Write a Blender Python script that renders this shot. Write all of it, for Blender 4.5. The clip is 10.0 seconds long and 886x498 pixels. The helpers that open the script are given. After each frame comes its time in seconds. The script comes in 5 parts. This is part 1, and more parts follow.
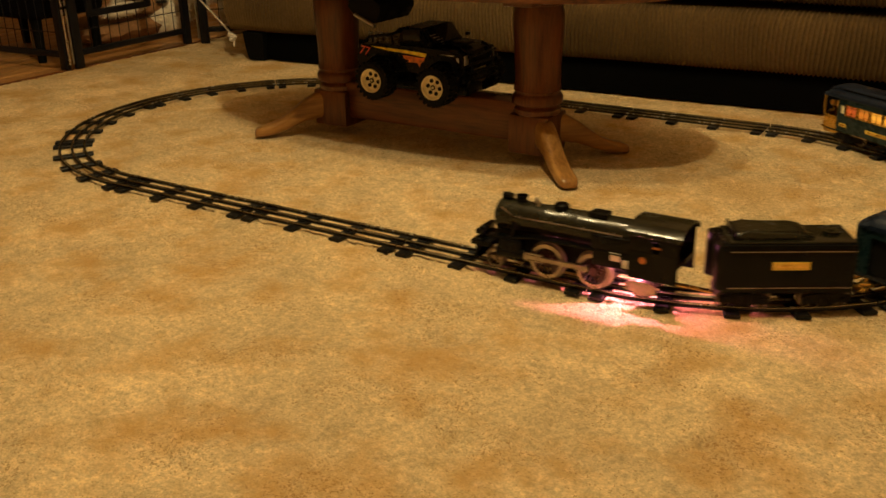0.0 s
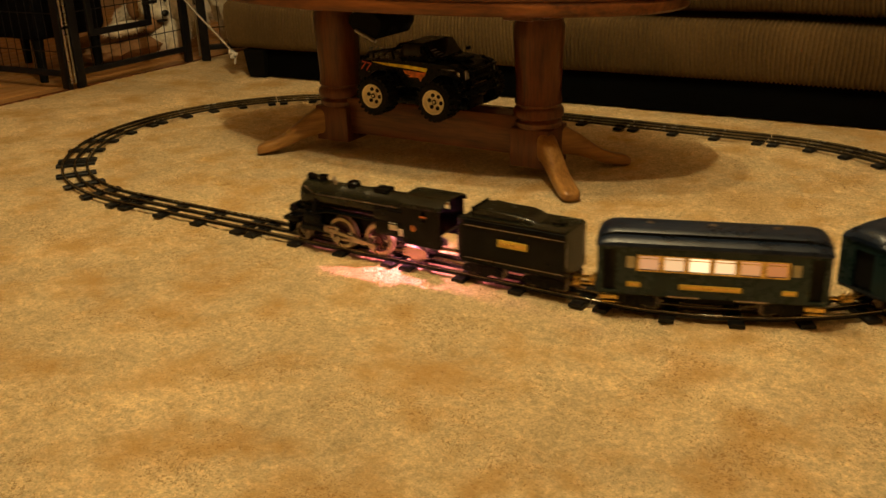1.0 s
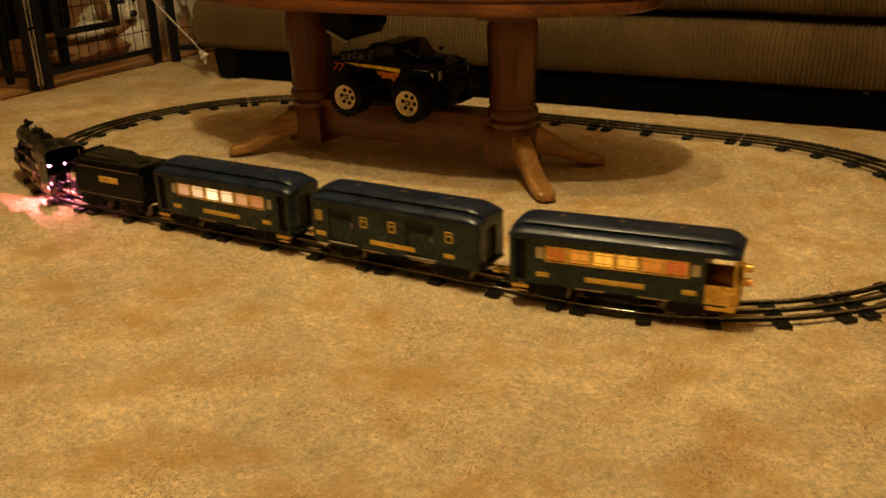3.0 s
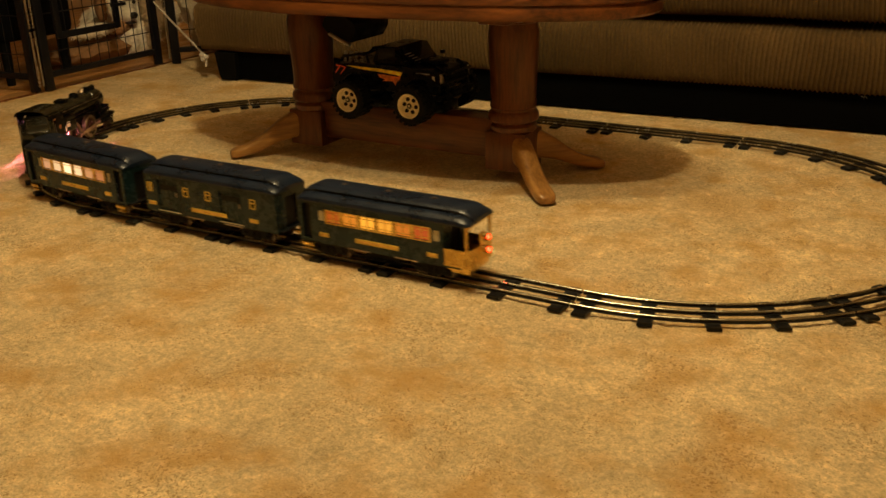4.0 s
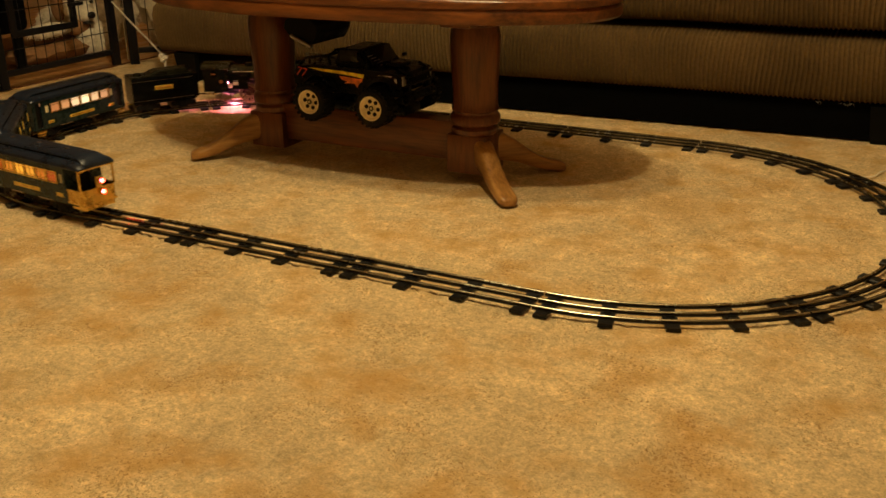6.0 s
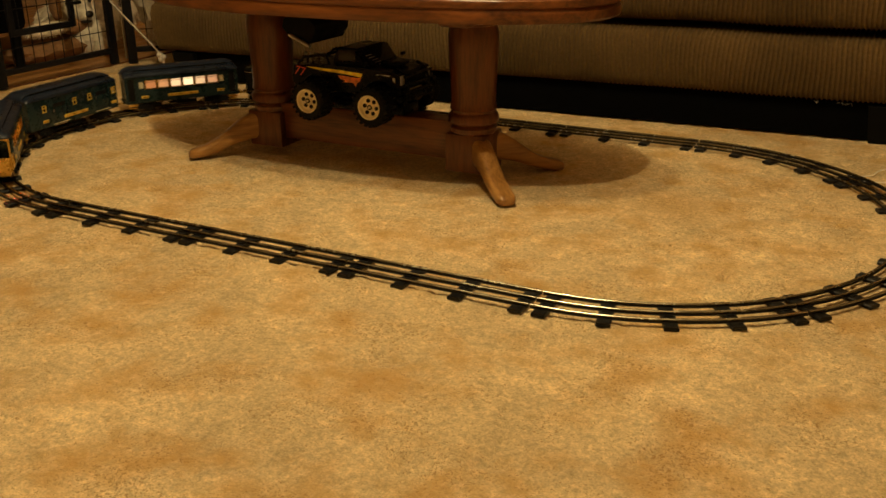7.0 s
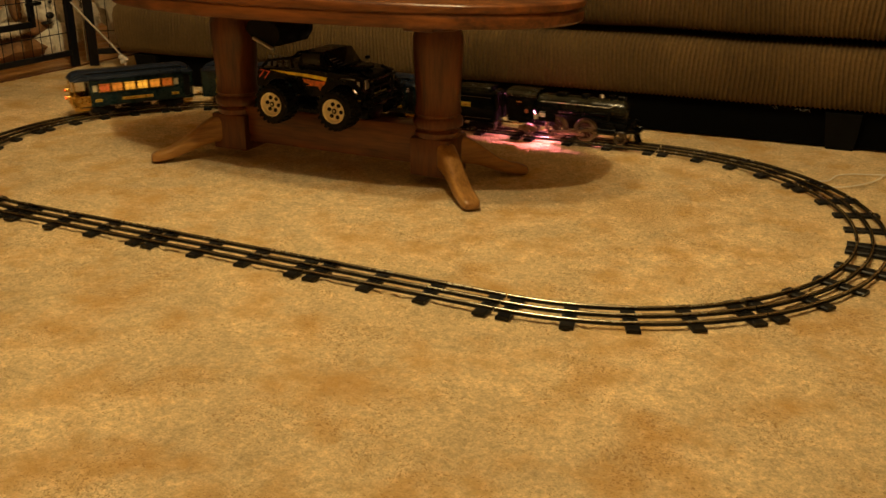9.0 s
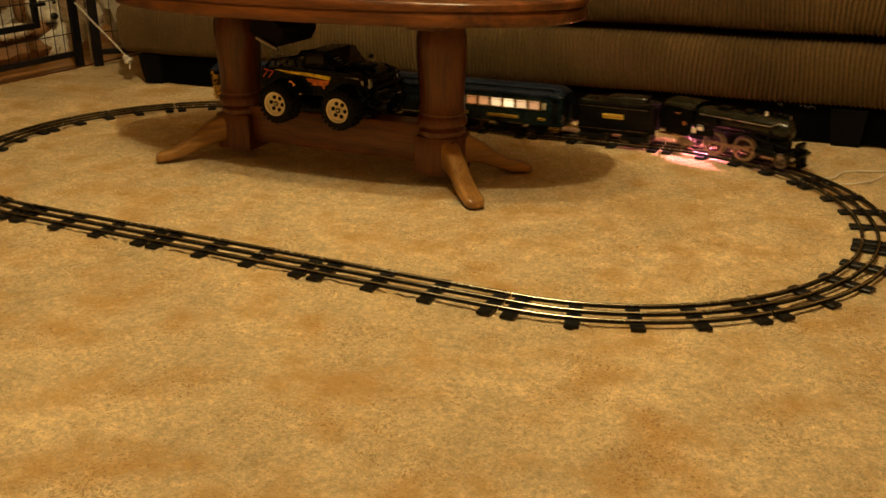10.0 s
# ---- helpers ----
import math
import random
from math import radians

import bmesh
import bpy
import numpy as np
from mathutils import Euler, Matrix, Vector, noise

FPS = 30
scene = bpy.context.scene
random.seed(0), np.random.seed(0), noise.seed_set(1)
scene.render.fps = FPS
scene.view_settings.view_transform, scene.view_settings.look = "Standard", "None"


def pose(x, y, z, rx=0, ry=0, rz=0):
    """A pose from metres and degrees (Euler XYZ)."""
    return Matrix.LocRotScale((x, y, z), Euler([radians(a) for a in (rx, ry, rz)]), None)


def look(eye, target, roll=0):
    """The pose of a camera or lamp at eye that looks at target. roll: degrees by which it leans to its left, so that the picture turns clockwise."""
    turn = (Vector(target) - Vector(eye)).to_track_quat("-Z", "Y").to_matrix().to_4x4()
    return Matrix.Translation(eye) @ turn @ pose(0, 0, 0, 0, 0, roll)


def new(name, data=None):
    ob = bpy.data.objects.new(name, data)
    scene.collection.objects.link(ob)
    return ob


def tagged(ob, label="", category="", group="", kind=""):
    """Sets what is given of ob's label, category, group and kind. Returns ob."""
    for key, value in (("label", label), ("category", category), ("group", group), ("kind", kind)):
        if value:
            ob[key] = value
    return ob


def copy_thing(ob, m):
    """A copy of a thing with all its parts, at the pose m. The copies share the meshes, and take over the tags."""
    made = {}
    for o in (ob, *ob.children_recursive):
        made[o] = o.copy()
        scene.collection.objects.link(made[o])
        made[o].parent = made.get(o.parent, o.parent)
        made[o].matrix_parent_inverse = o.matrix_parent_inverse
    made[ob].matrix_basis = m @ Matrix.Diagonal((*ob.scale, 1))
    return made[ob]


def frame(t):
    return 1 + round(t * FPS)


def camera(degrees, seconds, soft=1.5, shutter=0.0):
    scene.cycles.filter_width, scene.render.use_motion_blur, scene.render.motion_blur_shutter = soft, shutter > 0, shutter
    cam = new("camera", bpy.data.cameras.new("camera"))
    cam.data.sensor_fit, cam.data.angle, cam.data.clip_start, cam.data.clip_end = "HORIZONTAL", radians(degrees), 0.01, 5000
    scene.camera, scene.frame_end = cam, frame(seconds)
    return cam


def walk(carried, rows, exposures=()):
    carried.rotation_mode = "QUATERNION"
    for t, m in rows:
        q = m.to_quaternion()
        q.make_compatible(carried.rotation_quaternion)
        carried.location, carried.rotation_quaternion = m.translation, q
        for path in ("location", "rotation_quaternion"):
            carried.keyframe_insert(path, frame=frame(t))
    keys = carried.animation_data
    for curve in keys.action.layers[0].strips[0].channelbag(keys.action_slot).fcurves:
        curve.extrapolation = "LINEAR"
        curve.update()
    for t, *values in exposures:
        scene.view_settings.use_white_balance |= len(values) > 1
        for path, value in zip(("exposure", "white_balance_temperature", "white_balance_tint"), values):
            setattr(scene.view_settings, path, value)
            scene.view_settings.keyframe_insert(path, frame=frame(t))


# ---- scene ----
# seconds, eye, target and roll of the hand-held camera
PATH = [
    (0, (1.057, -1.792, 0.623), (0.067, -0.227, -0.133), -1.2),
    (0.5, (1.049, -1.798, 0.61), (0.057, -0.22, -0.114), -1.7),
    (1, (1.055, -1.795, 0.622), (0.057, -0.222, -0.105), -1.9),
    (1.5, (1.042, -1.805, 0.611), (0.055, -0.217, -0.1), -1.9),
    (2, (1.06, -1.797, 0.62), (0.097, -0.2, -0.104), -1.5),
    (2.5, (1.051, -1.782, 0.623), (0.101, -0.181, -0.109), -1.8),
    (4, (1.042, -1.799, 0.629), (0.098, -0.193, -0.099), -1.6),
    (4.5, (1.042, -1.802, 0.632), (0.126, -0.181, -0.096), -1.3),
    (5, (1.041, -1.802, 0.632), (0.149, -0.165, -0.094), -1.1),
    (5.5, (1.042, -1.803, 0.631), (0.166, -0.158, -0.093), -0.8),
    (7, (1.043, -1.804, 0.63), (0.173, -0.156, -0.096), -0.7),
    (7.5, (1.042, -1.806, 0.632), (0.196, -0.144, -0.09), -0.5),
    (8, (1.045, -1.806, 0.631), (0.22, -0.132, -0.087), -0.2),
    (8.5, (1.046, -1.809, 0.631), (0.218, -0.136, -0.085), -0.1),
    (9, (1.046, -1.809, 0.631), (0.241, -0.125, -0.087), 0.1),
    (9.5, (1.046, -1.807, 0.63), (0.243, -0.121, -0.089), 0.0),
    (10, (1.047, -1.806, 0.632), (0.232, -0.128, -0.09), -0.3),
]
cam = camera(50.16, 10.0, soft=1.5, shutter=0.5)
walk(cam, [(t, look(eye, target, roll)) for t, eye, target, roll in PATH])

# ---- light: two warm bulbs of an unseen hanging fixture, dim evening room ----
world = bpy.data.worlds.new("evening")
scene.world = world
world.use_nodes = True
world.node_tree.nodes["Background"].inputs["Color"].default_value = (1.0, 0.62, 0.3, 1)
world.node_tree.nodes["Background"].inputs["Strength"].default_value = 0.02
scene.view_settings.exposure = 0.0
for bulb_x, bulb_y, bulb_z, watts in ((0.05, -0.61, 2.10, 41), (0.44, -0.94, 2.10, 66)):
    bulb = bpy.data.lights.new("bulb", "POINT")
    bulb.energy, bulb.color, bulb.shadow_soft_size = watts, (1.0, 0.785, 0.41), 0.03
    new("bulb", bulb).matrix_world = pose(bulb_x, bulb_y, bulb_z)


# ---- materials ----
def shade(name, base, rough=0.6, metal=0.0, vary=0.15, coarse=6.0, fine=60.0, bump=0.0, bump_scale=200.0, stretch=(1, 1, 1), coat=0.0, spec=0.5):
    """A painted, metal or cloth surface with stains at two scales and fine relief."""
    m = bpy.data.materials.new(name)
    m.use_nodes = True
    n, l = m.node_tree.nodes, m.node_tree.links
    b = n["Principled BSDF"]
    b.inputs["Metallic"].default_value = metal
    b.inputs["Coat Weight"].default_value = coat
    b.inputs["Specular IOR Level"].default_value = spec
    tc, mp = n.new("ShaderNodeTexCoord"), n.new("ShaderNodeMapping")
    mp.inputs["Scale"].default_value = stretch
    l.new(tc.outputs["Object"], mp.inputs["Vector"])
    mix = None
    for scale, part_of in ((coarse, 1.0), (fine, 0.6)):
        t = n.new("ShaderNodeTexNoise")
        t.inputs["Scale"].default_value, t.inputs["Detail"].default_value = scale, 5
        l.new(mp.outputs["Vector"], t.inputs["Vector"])
        r = n.new("ShaderNodeMapRange")
        r.inputs["From Min"].default_value, r.inputs["From Max"].default_value = 0.3, 0.7
        r.inputs["To Min"].default_value, r.inputs["To Max"].default_value = 1 - vary * part_of, 1 + vary * part_of
        l.new(t.outputs["Fac"], r.inputs["Value"])
        if mix is None:
            mix = r
        else:
            k = n.new("ShaderNodeMath")
            k.operation = "MULTIPLY"
            l.new(mix.outputs[0], k.inputs[0])
            l.new(r.outputs[0], k.inputs[1])
            mix = k
    c = n.new("ShaderNodeVectorMath")
    c.operation = "SCALE"
    c.inputs[0].default_value = base
    l.new(mix.outputs[0], c.inputs["Scale"])
    l.new(c.outputs[0], b.inputs["Base Color"])
    rr = n.new("ShaderNodeMath")
    rr.operation = "MULTIPLY"
    rr.inputs[1].default_value = rough
    l.new(mix.outputs[0], rr.inputs[0])
    l.new(rr.outputs[0], b.inputs["Roughness"])
    if bump:
        t = n.new("ShaderNodeTexNoise")
        t.inputs["Scale"].default_value, t.inputs["Detail"].default_value = bump_scale, 4
        l.new(mp.outputs["Vector"], t.inputs["Vector"])
        bp = n.new("ShaderNodeBump")
        bp.inputs["Strength"].default_value, bp.inputs["Distance"].default_value = bump, 0.004
        l.new(t.outputs["Fac"], bp.inputs["Height"])
        l.new(bp.outputs["Normal"], b.inputs["Normal"])
    return m


def glow(name, colour, strength):
    m = bpy.data.materials.new(name)
    m.use_nodes = True
    b = m.node_tree.nodes["Principled BSDF"]
    b.inputs["Base Color"].default_value = (*[0.3 * c for c in colour], 1)
    b.inputs["Emission Color"].default_value = (*colour, 1)
    b.inputs["Emission Strength"].default_value = strength
    return m


def wood(name, dark, light, rough=0.35, along="X", scale=1.0):
    """Varnished oak with stretched grain."""
    m = bpy.data.materials.new(name)
    m.use_nodes = True
    n, l = m.node_tree.nodes, m.node_tree.links
    b = n["Principled BSDF"]
    tc, mp = n.new("ShaderNodeTexCoord"), n.new("ShaderNodeMapping")
    mp.inputs["Scale"].default_value = [s * scale for s in {"X": (4, 40, 40), "Y": (40, 4, 40), "Z": (40, 40, 4)}[along]]
    l.new(tc.outputs["Object"], mp.inputs["Vector"])
    big = n.new("ShaderNodeTexNoise")
    big.inputs["Scale"].default_value, big.inputs["Detail"].default_value, big.inputs["Distortion"].default_value = 0.6, 6, 1.2
    thin = n.new("ShaderNodeTexNoise")
    thin.inputs["Scale"].default_value, thin.inputs["Detail"].default_value = 5, 3
    l.new(mp.outputs["Vector"], big.inputs["Vector"])
    l.new(mp.outputs["Vector"], thin.inputs["Vector"])
    add = n.new("ShaderNodeMath")
    add.operation = "MULTIPLY_ADD"
    add.inputs[1].default_value = 0.5
    l.new(thin.outputs["Fac"], add.inputs[0])
    l.new(big.outputs["Fac"], add.inputs[2])
    ramp = n.new("ShaderNodeValToRGB")
    ramp.color_ramp.elements[0].position, ramp.color_ramp.elements[0].color = 0.55, (*dark, 1)
    ramp.color_ramp.elements[1].position, ramp.color_ramp.elements[1].color = 0.95, (*light, 1)
    l.new(add.outputs[0], ramp.inputs[0])
    l.new(ramp.outputs[0], b.inputs["Base Color"])
    b.inputs["Roughness"].default_value = rough
    bp = n.new("ShaderNodeBump")
    bp.inputs["Strength"].default_value, bp.inputs["Distance"].default_value = 0.15, 0.002
    l.new(add.outputs[0], bp.inputs["Height"])
    l.new(bp.outputs["Normal"], b.inputs["Normal"])
    return m


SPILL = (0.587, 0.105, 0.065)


def carpet_pile():
    m = bpy.data.materials.new("beige_carpet")
    m.use_nodes = True
    n, l = m.node_tree.nodes, m.node_tree.links
    b = n["Principled BSDF"]
    tc = n.new("ShaderNodeTexCoord")
    fac = None
    for scale, low, high, detail in ((1.8, 0.84, 1.12, 4), (7.0, 0.88, 1.12, 6), (36.0, 0.86, 1.13, 4), (115.0, 0.81, 1.17, 3), (330.0, 0.80, 1.17, 2)):
        t = n.new("ShaderNodeTexNoise")
        t.inputs["Scale"].default_value, t.inputs["Detail"].default_value = scale, detail
        l.new(tc.outputs["Object"], t.inputs["Vector"])
        r = n.new("ShaderNodeMapRange")
        r.inputs["From Min"].default_value, r.inputs["From Max"].default_value = 0.3, 0.7
        r.inputs["To Min"].default_value, r.inputs["To Max"].default_value = low, high
        l.new(t.outputs["Fac"], r.inputs["Value"])
        if fac is None:
            fac = r
        else:
            k = n.new("ShaderNodeMath")
            k.operation = "MULTIPLY"
            l.new(fac.outputs[0], k.inputs[0])
            l.new(r.outputs[0], k.inputs[1])
            fac = k
    c = n.new("ShaderNodeVectorMath")
    c.operation = "SCALE"
    c.inputs[0].default_value = (0.75, 0.585, 0.335)
    l.new(fac.outputs[0], c.inputs["Scale"])
    # old spill stains near the table
    stain = n.new("ShaderNodeTexNoise")
    stain.inputs["Scale"].default_value, stain.inputs["Detail"].default_value = 7.5, 9
    stain.inputs["Roughness"].default_value = 0.62
    l.new(tc.outputs["Object"], stain.inputs["Vector"])
    sr = n.new("ShaderNodeMapRange")
    sr.inputs["From Min"].default_value, sr.inputs["From Max"].default_value = 0.47, 0.66
    sr.inputs["To Max"].default_value = 0.78
    l.new(stain.outputs["Fac"], sr.inputs["Value"])
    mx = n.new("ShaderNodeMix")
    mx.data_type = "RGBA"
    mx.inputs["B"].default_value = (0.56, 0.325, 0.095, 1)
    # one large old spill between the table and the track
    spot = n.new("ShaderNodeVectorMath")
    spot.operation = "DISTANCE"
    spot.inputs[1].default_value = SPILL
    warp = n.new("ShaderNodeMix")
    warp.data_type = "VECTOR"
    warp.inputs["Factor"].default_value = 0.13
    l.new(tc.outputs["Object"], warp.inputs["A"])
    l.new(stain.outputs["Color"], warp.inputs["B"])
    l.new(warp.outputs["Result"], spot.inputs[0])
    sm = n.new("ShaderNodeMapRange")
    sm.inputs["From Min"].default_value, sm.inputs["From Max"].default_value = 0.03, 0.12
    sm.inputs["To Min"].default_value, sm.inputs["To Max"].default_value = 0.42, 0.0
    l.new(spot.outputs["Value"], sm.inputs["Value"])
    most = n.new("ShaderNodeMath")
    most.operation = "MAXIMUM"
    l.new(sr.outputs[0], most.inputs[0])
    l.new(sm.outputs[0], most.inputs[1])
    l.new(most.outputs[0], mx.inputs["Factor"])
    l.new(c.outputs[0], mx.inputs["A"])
    # gaps where the pile has parted, their crevice shade painted into the colour
    gap = n.new("ShaderNodeTexNoise")
    gap.inputs["Scale"].default_value, gap.inputs["Detail"].default_value, gap.inputs["Distortion"].default_value = 250.0, 2, 0.9
    l.new(tc.outputs["Object"], gap.inputs["Vector"])
    gr = n.new("ShaderNodeMapRange")
    gr.inputs["From Min"].default_value, gr.inputs["From Max"].default_value = 0.65, 0.71
    gr.inputs["To Max"].default_value = 0.62
    herd = n.new("ShaderNodeTexNoise")
    herd.inputs["Scale"].default_value, herd.inputs["Detail"].default_value = 9.0, 4
    l.new(tc.outputs["Object"], herd.inputs["Vector"])
    hs = n.new("ShaderNodeMath")
    hs.operation = "MULTIPLY_ADD"
    hs.inputs[1].default_value, hs.inputs[2].default_value = 0.50, -0.225
    l.new(herd.outputs["Fac"], hs.inputs[0])
    ga = n.new("ShaderNodeMath")
    l.new(gap.outputs["Fac"], ga.inputs[0])
    l.new(hs.outputs[0], ga.inputs[1])
    l.new(ga.outputs[0], gr.inputs["Value"])
    gx = n.new("ShaderNodeMix")
    gx.data_type = "RGBA"
    gx.inputs["B"].default_value = (0.29, 0.145, 0.038, 1)
    l.new(gr.outputs[0], gx.inputs["Factor"])
    l.new(mx.outputs["Result"], gx.inputs["A"])
    l.new(gx.outputs["Result"], b.inputs["Base Color"])
    b.inputs["Roughness"].default_value = 0.95
    b.inputs["Specular IOR Level"].default_value = 0.1
    b.inputs["Sheen Weight"].default_value = 0.04
    t = n.new("ShaderNodeTexNoise")
    t.inputs["Scale"].default_value, t.inputs["Detail"].default_value, t.inputs["Roughness"].default_value = 170, 5, 0.7
    l.new(tc.outputs["Object"], t.inputs["Vector"])
    bp = n.new("ShaderNodeBump")
    bp.inputs["Strength"].default_value, bp.inputs["Distance"].default_value = 0.9, 0.009
    l.new(t.outputs["Fac"], bp.inputs["Height"])
    l.new(bp.outputs["Normal"], b.inputs["Normal"])
    return m


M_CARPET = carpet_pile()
M_WALL = shade("tan_wall_paint", (0.45, 0.31, 0.17), 0.8, vary=0.05, bump=0.1)
M_CEIL = shade("cream_ceiling_paint", (0.66, 0.55, 0.40), 0.9, vary=0.04, bump=0.2)
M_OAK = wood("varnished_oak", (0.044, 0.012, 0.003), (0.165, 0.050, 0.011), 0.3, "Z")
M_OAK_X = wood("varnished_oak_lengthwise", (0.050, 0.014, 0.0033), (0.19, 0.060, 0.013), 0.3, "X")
# feet are lighter and yellower than the pedestals
M_OAK_FOOT = wood("light_oak_foot", (0.19, 0.085, 0.020), (0.43, 0.225, 0.062), 0.3, "X")
M_FLOORBOARD = wood("honey_floorboard", (0.32, 0.15, 0.045), (0.52, 0.29, 0.11), 0.35, "Y", 0.7)
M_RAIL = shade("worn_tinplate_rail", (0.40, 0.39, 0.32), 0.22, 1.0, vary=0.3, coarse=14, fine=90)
# dark room reflected in the rail sides, put into the web's colour
M_RAIL_SIDE = shade("shaded_tinplate_web", (0.012, 0.010, 0.007), 0.4, 0.2, vary=0.4, coarse=14, fine=90)
M_TIE = shade("black_steel_tie", (0.008, 0.008, 0.008), 0.4, 0.0, vary=0.3, fine=90, spec=0.25)
M_CORD = shade("olive_corduroy", (0.108, 0.069, 0.028), 0.95, spec=0.1, vary=0.26, coarse=4, fine=120, bump=0.4, bump_scale=500)
M_LINING_SHADE = shade("black_lining_and_gap_shade", (0.0016, 0.0016, 0.0018), 0.95, vary=0.2, spec=0.05)
M_BLACKWOOD = shade("black_painted_wood", (0.005, 0.005, 0.005), 0.6, vary=0.3, spec=0.05)
M_PEN = shade("black_powder_coat", (0.008, 0.008, 0.010), 0.4, 0.0, vary=0.25, fine=90, spec=0.2)
M_STEEL = shade("bright_steel", (0.55, 0.54, 0.52), 0.3, 1.0, vary=0.2, fine=90)
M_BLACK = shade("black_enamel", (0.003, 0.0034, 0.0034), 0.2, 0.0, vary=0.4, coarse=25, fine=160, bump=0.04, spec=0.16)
# olive sheen of the upper surfaces is mixed into this black
M_BLACK_TOP = shade("worn_olive_sheen_enamel", (0.013, 0.0125, 0.007), 0.2, 0.0, vary=0.4, coarse=25, fine=160, bump=0.06, spec=0.4)
M_DARK = shade("dull_black", (0.005, 0.005, 0.005), 0.6, 0.0, vary=0.4, spec=0.15)
M_GREEN = shade("blue_green_enamel", (0.008, 0.023, 0.027), 0.28, 0.1, vary=0.2, coarse=20, fine=150, spec=0.4)
M_ROOF = shade("dark_blue_enamel", (0.007, 0.014, 0.030), 0.33, 0.1, vary=0.3, coarse=20, fine=150, spec=0.4)
M_BRASS = shade("polished_brass", (0.75, 0.50, 0.14), 0.28, 1.0, vary=0.2, coarse=30, fine=160)
M_GOLD = shade("gold_paint", (0.72, 0.50, 0.08), 0.4, 0.2, vary=0.12, coarse=40, fine=200)
M_CREAM = shade("cream_enamel", (0.62, 0.56, 0.36), 0.4, vary=0.1, coarse=40)
M_WHITE = shade("white_decal", (0.75, 0.70, 0.60), 0.5, vary=0.1, coarse=40)
M_NICKEL = shade("nickel_plate", (0.40, 0.33, 0.26), 0.33, 1.0, vary=0.25, coarse=40, fine=200)
M_TYRE_IRON = shade("worn_wheel_iron", (0.20, 0.16, 0.13), 0.35, 0.9, vary=0.3, coarse=40, fine=200)
M_SPOKE = shade("dull_red_spokes", (0.06, 0.018, 0.014), 0.5, vary=0.3, coarse=40)
M_COPPER = shade("copper_plate", (0.60, 0.22, 0.06), 0.35, 0.6, vary=0.2)
M_RUBBER = shade("black_rubber", (0.009, 0.009, 0.009), 0.8, vary=0.3, coarse=30, bump=0.3, spec=0.15)
M_PLASTIC = shade("black_toy_plastic", (0.004, 0.004, 0.0045), 0.3, vary=0.3, coarse=30, spec=0.14)
M_SMOKED = shade("smoked_window_plastic", (0.012, 0.013, 0.013), 0.12, vary=0.2, spec=0.25)
M_RIM = shade("cream_plastic_rim", (0.85, 0.75, 0.48), 0.4, vary=0.1, coarse=40)
M_YELLOW = shade("yellow_decal", (0.95, 0.74, 0.05), 0.4, vary=0.25, coarse=60)
M_RED = shade("red_decal", (0.85, 0.10, 0.04), 0.4, vary=0.2, coarse=60)
M_ORANGE = shade("orange_decal", (0.75, 0.20, 0.03), 0.4, vary=0.4, coarse=120)
M_SILVER = shade("silver_plastic", (0.5, 0.5, 0.48), 0.3, 0.7, vary=0.15)
M_CABLE = shade("white_cable", (0.75, 0.70, 0.62), 0.5, vary=0.08)
M_LINT = shade("grey_lint", (0.16, 0.14, 0.12), 0.9, vary=0.3, coarse=60)
M_ROPE = shade("grey_white_rope", (0.55, 0.50, 0.44), 0.9, vary=0.25, coarse=60, fine=300, bump=0.5, bump_scale=400)
M_FUR = shade("white_fur", (0.82, 0.76, 0.64), 0.95, vary=0.22, coarse=14, fine=120, bump=0.9, bump_scale=160)
M_TAN = shade("tan_fur", (0.30, 0.16, 0.07), 0.95, vary=0.3, coarse=14, fine=120, bump=0.9, bump_scale=160)
M_NOSE = shade("black_nose", (0.01, 0.009, 0.009), 0.3, vary=0.2)
M_BLANKET = shade("pale_printed_blanket", (0.62, 0.58, 0.46), 0.95, vary=0.25, coarse=18, fine=120, bump=0.5)
M_CRATE = shade("dark_navy_cloth", (0.005, 0.005, 0.007), 0.9, vary=0.3, bump=0.3, spec=0.05)
M_WARM_ROW = [glow("lit_window", colour, strength) for colour, strength in
              (((1.0, 0.50, 0.22), 0.55), ((1.0, 0.62, 0.30), 0.85), ((1.0, 0.72, 0.38), 1.5), ((1.0, 0.66, 0.33), 1.05), ((1.0, 0.46, 0.17), 0.55), ((1.0, 0.38, 0.12), 0.4))]
M_AMBER_ROW = [glow("lit_amber_window", colour, strength) for colour, strength in
               (((1.0, 0.22, 0.02), 0.30), ((1.0, 0.34, 0.03), 0.60), ((1.0, 0.44, 0.04), 1.0), ((1.0, 0.42, 0.04), 0.85), ((1.0, 0.30, 0.03), 0.5), ((1.0, 0.18, 0.03), 0.36))]
M_LAMP_RED = glow("red_tail_lens", (1.0, 0.035, 0.06), 70.0)
M_FIRE = glow("red_firebox_lamp", (1.0, 0.25, 0.40), 14000.0)


# ---- mesh helpers ----
def box(bm, x, y, z, sx, sy, sz, bevel=0.0, m=None):
    """A box by its centre and sizes, with rounded edges."""
    r = bmesh.ops.create_cube(bm, size=1.0, matrix=Matrix.Translation((x, y, z)) @ Matrix.Diagonal((sx, sy, sz, 1)))
    vs = r["verts"]
    if m is not None:
        bmesh.ops.transform(bm, matrix=m, verts=vs)
    if bevel:
        es = list({e for v in vs for e in v.link_edges})
        bmesh.ops.bevel(bm, geom=es, offset=bevel, segments=2, affect="EDGES", profile=0.5)
    return bm


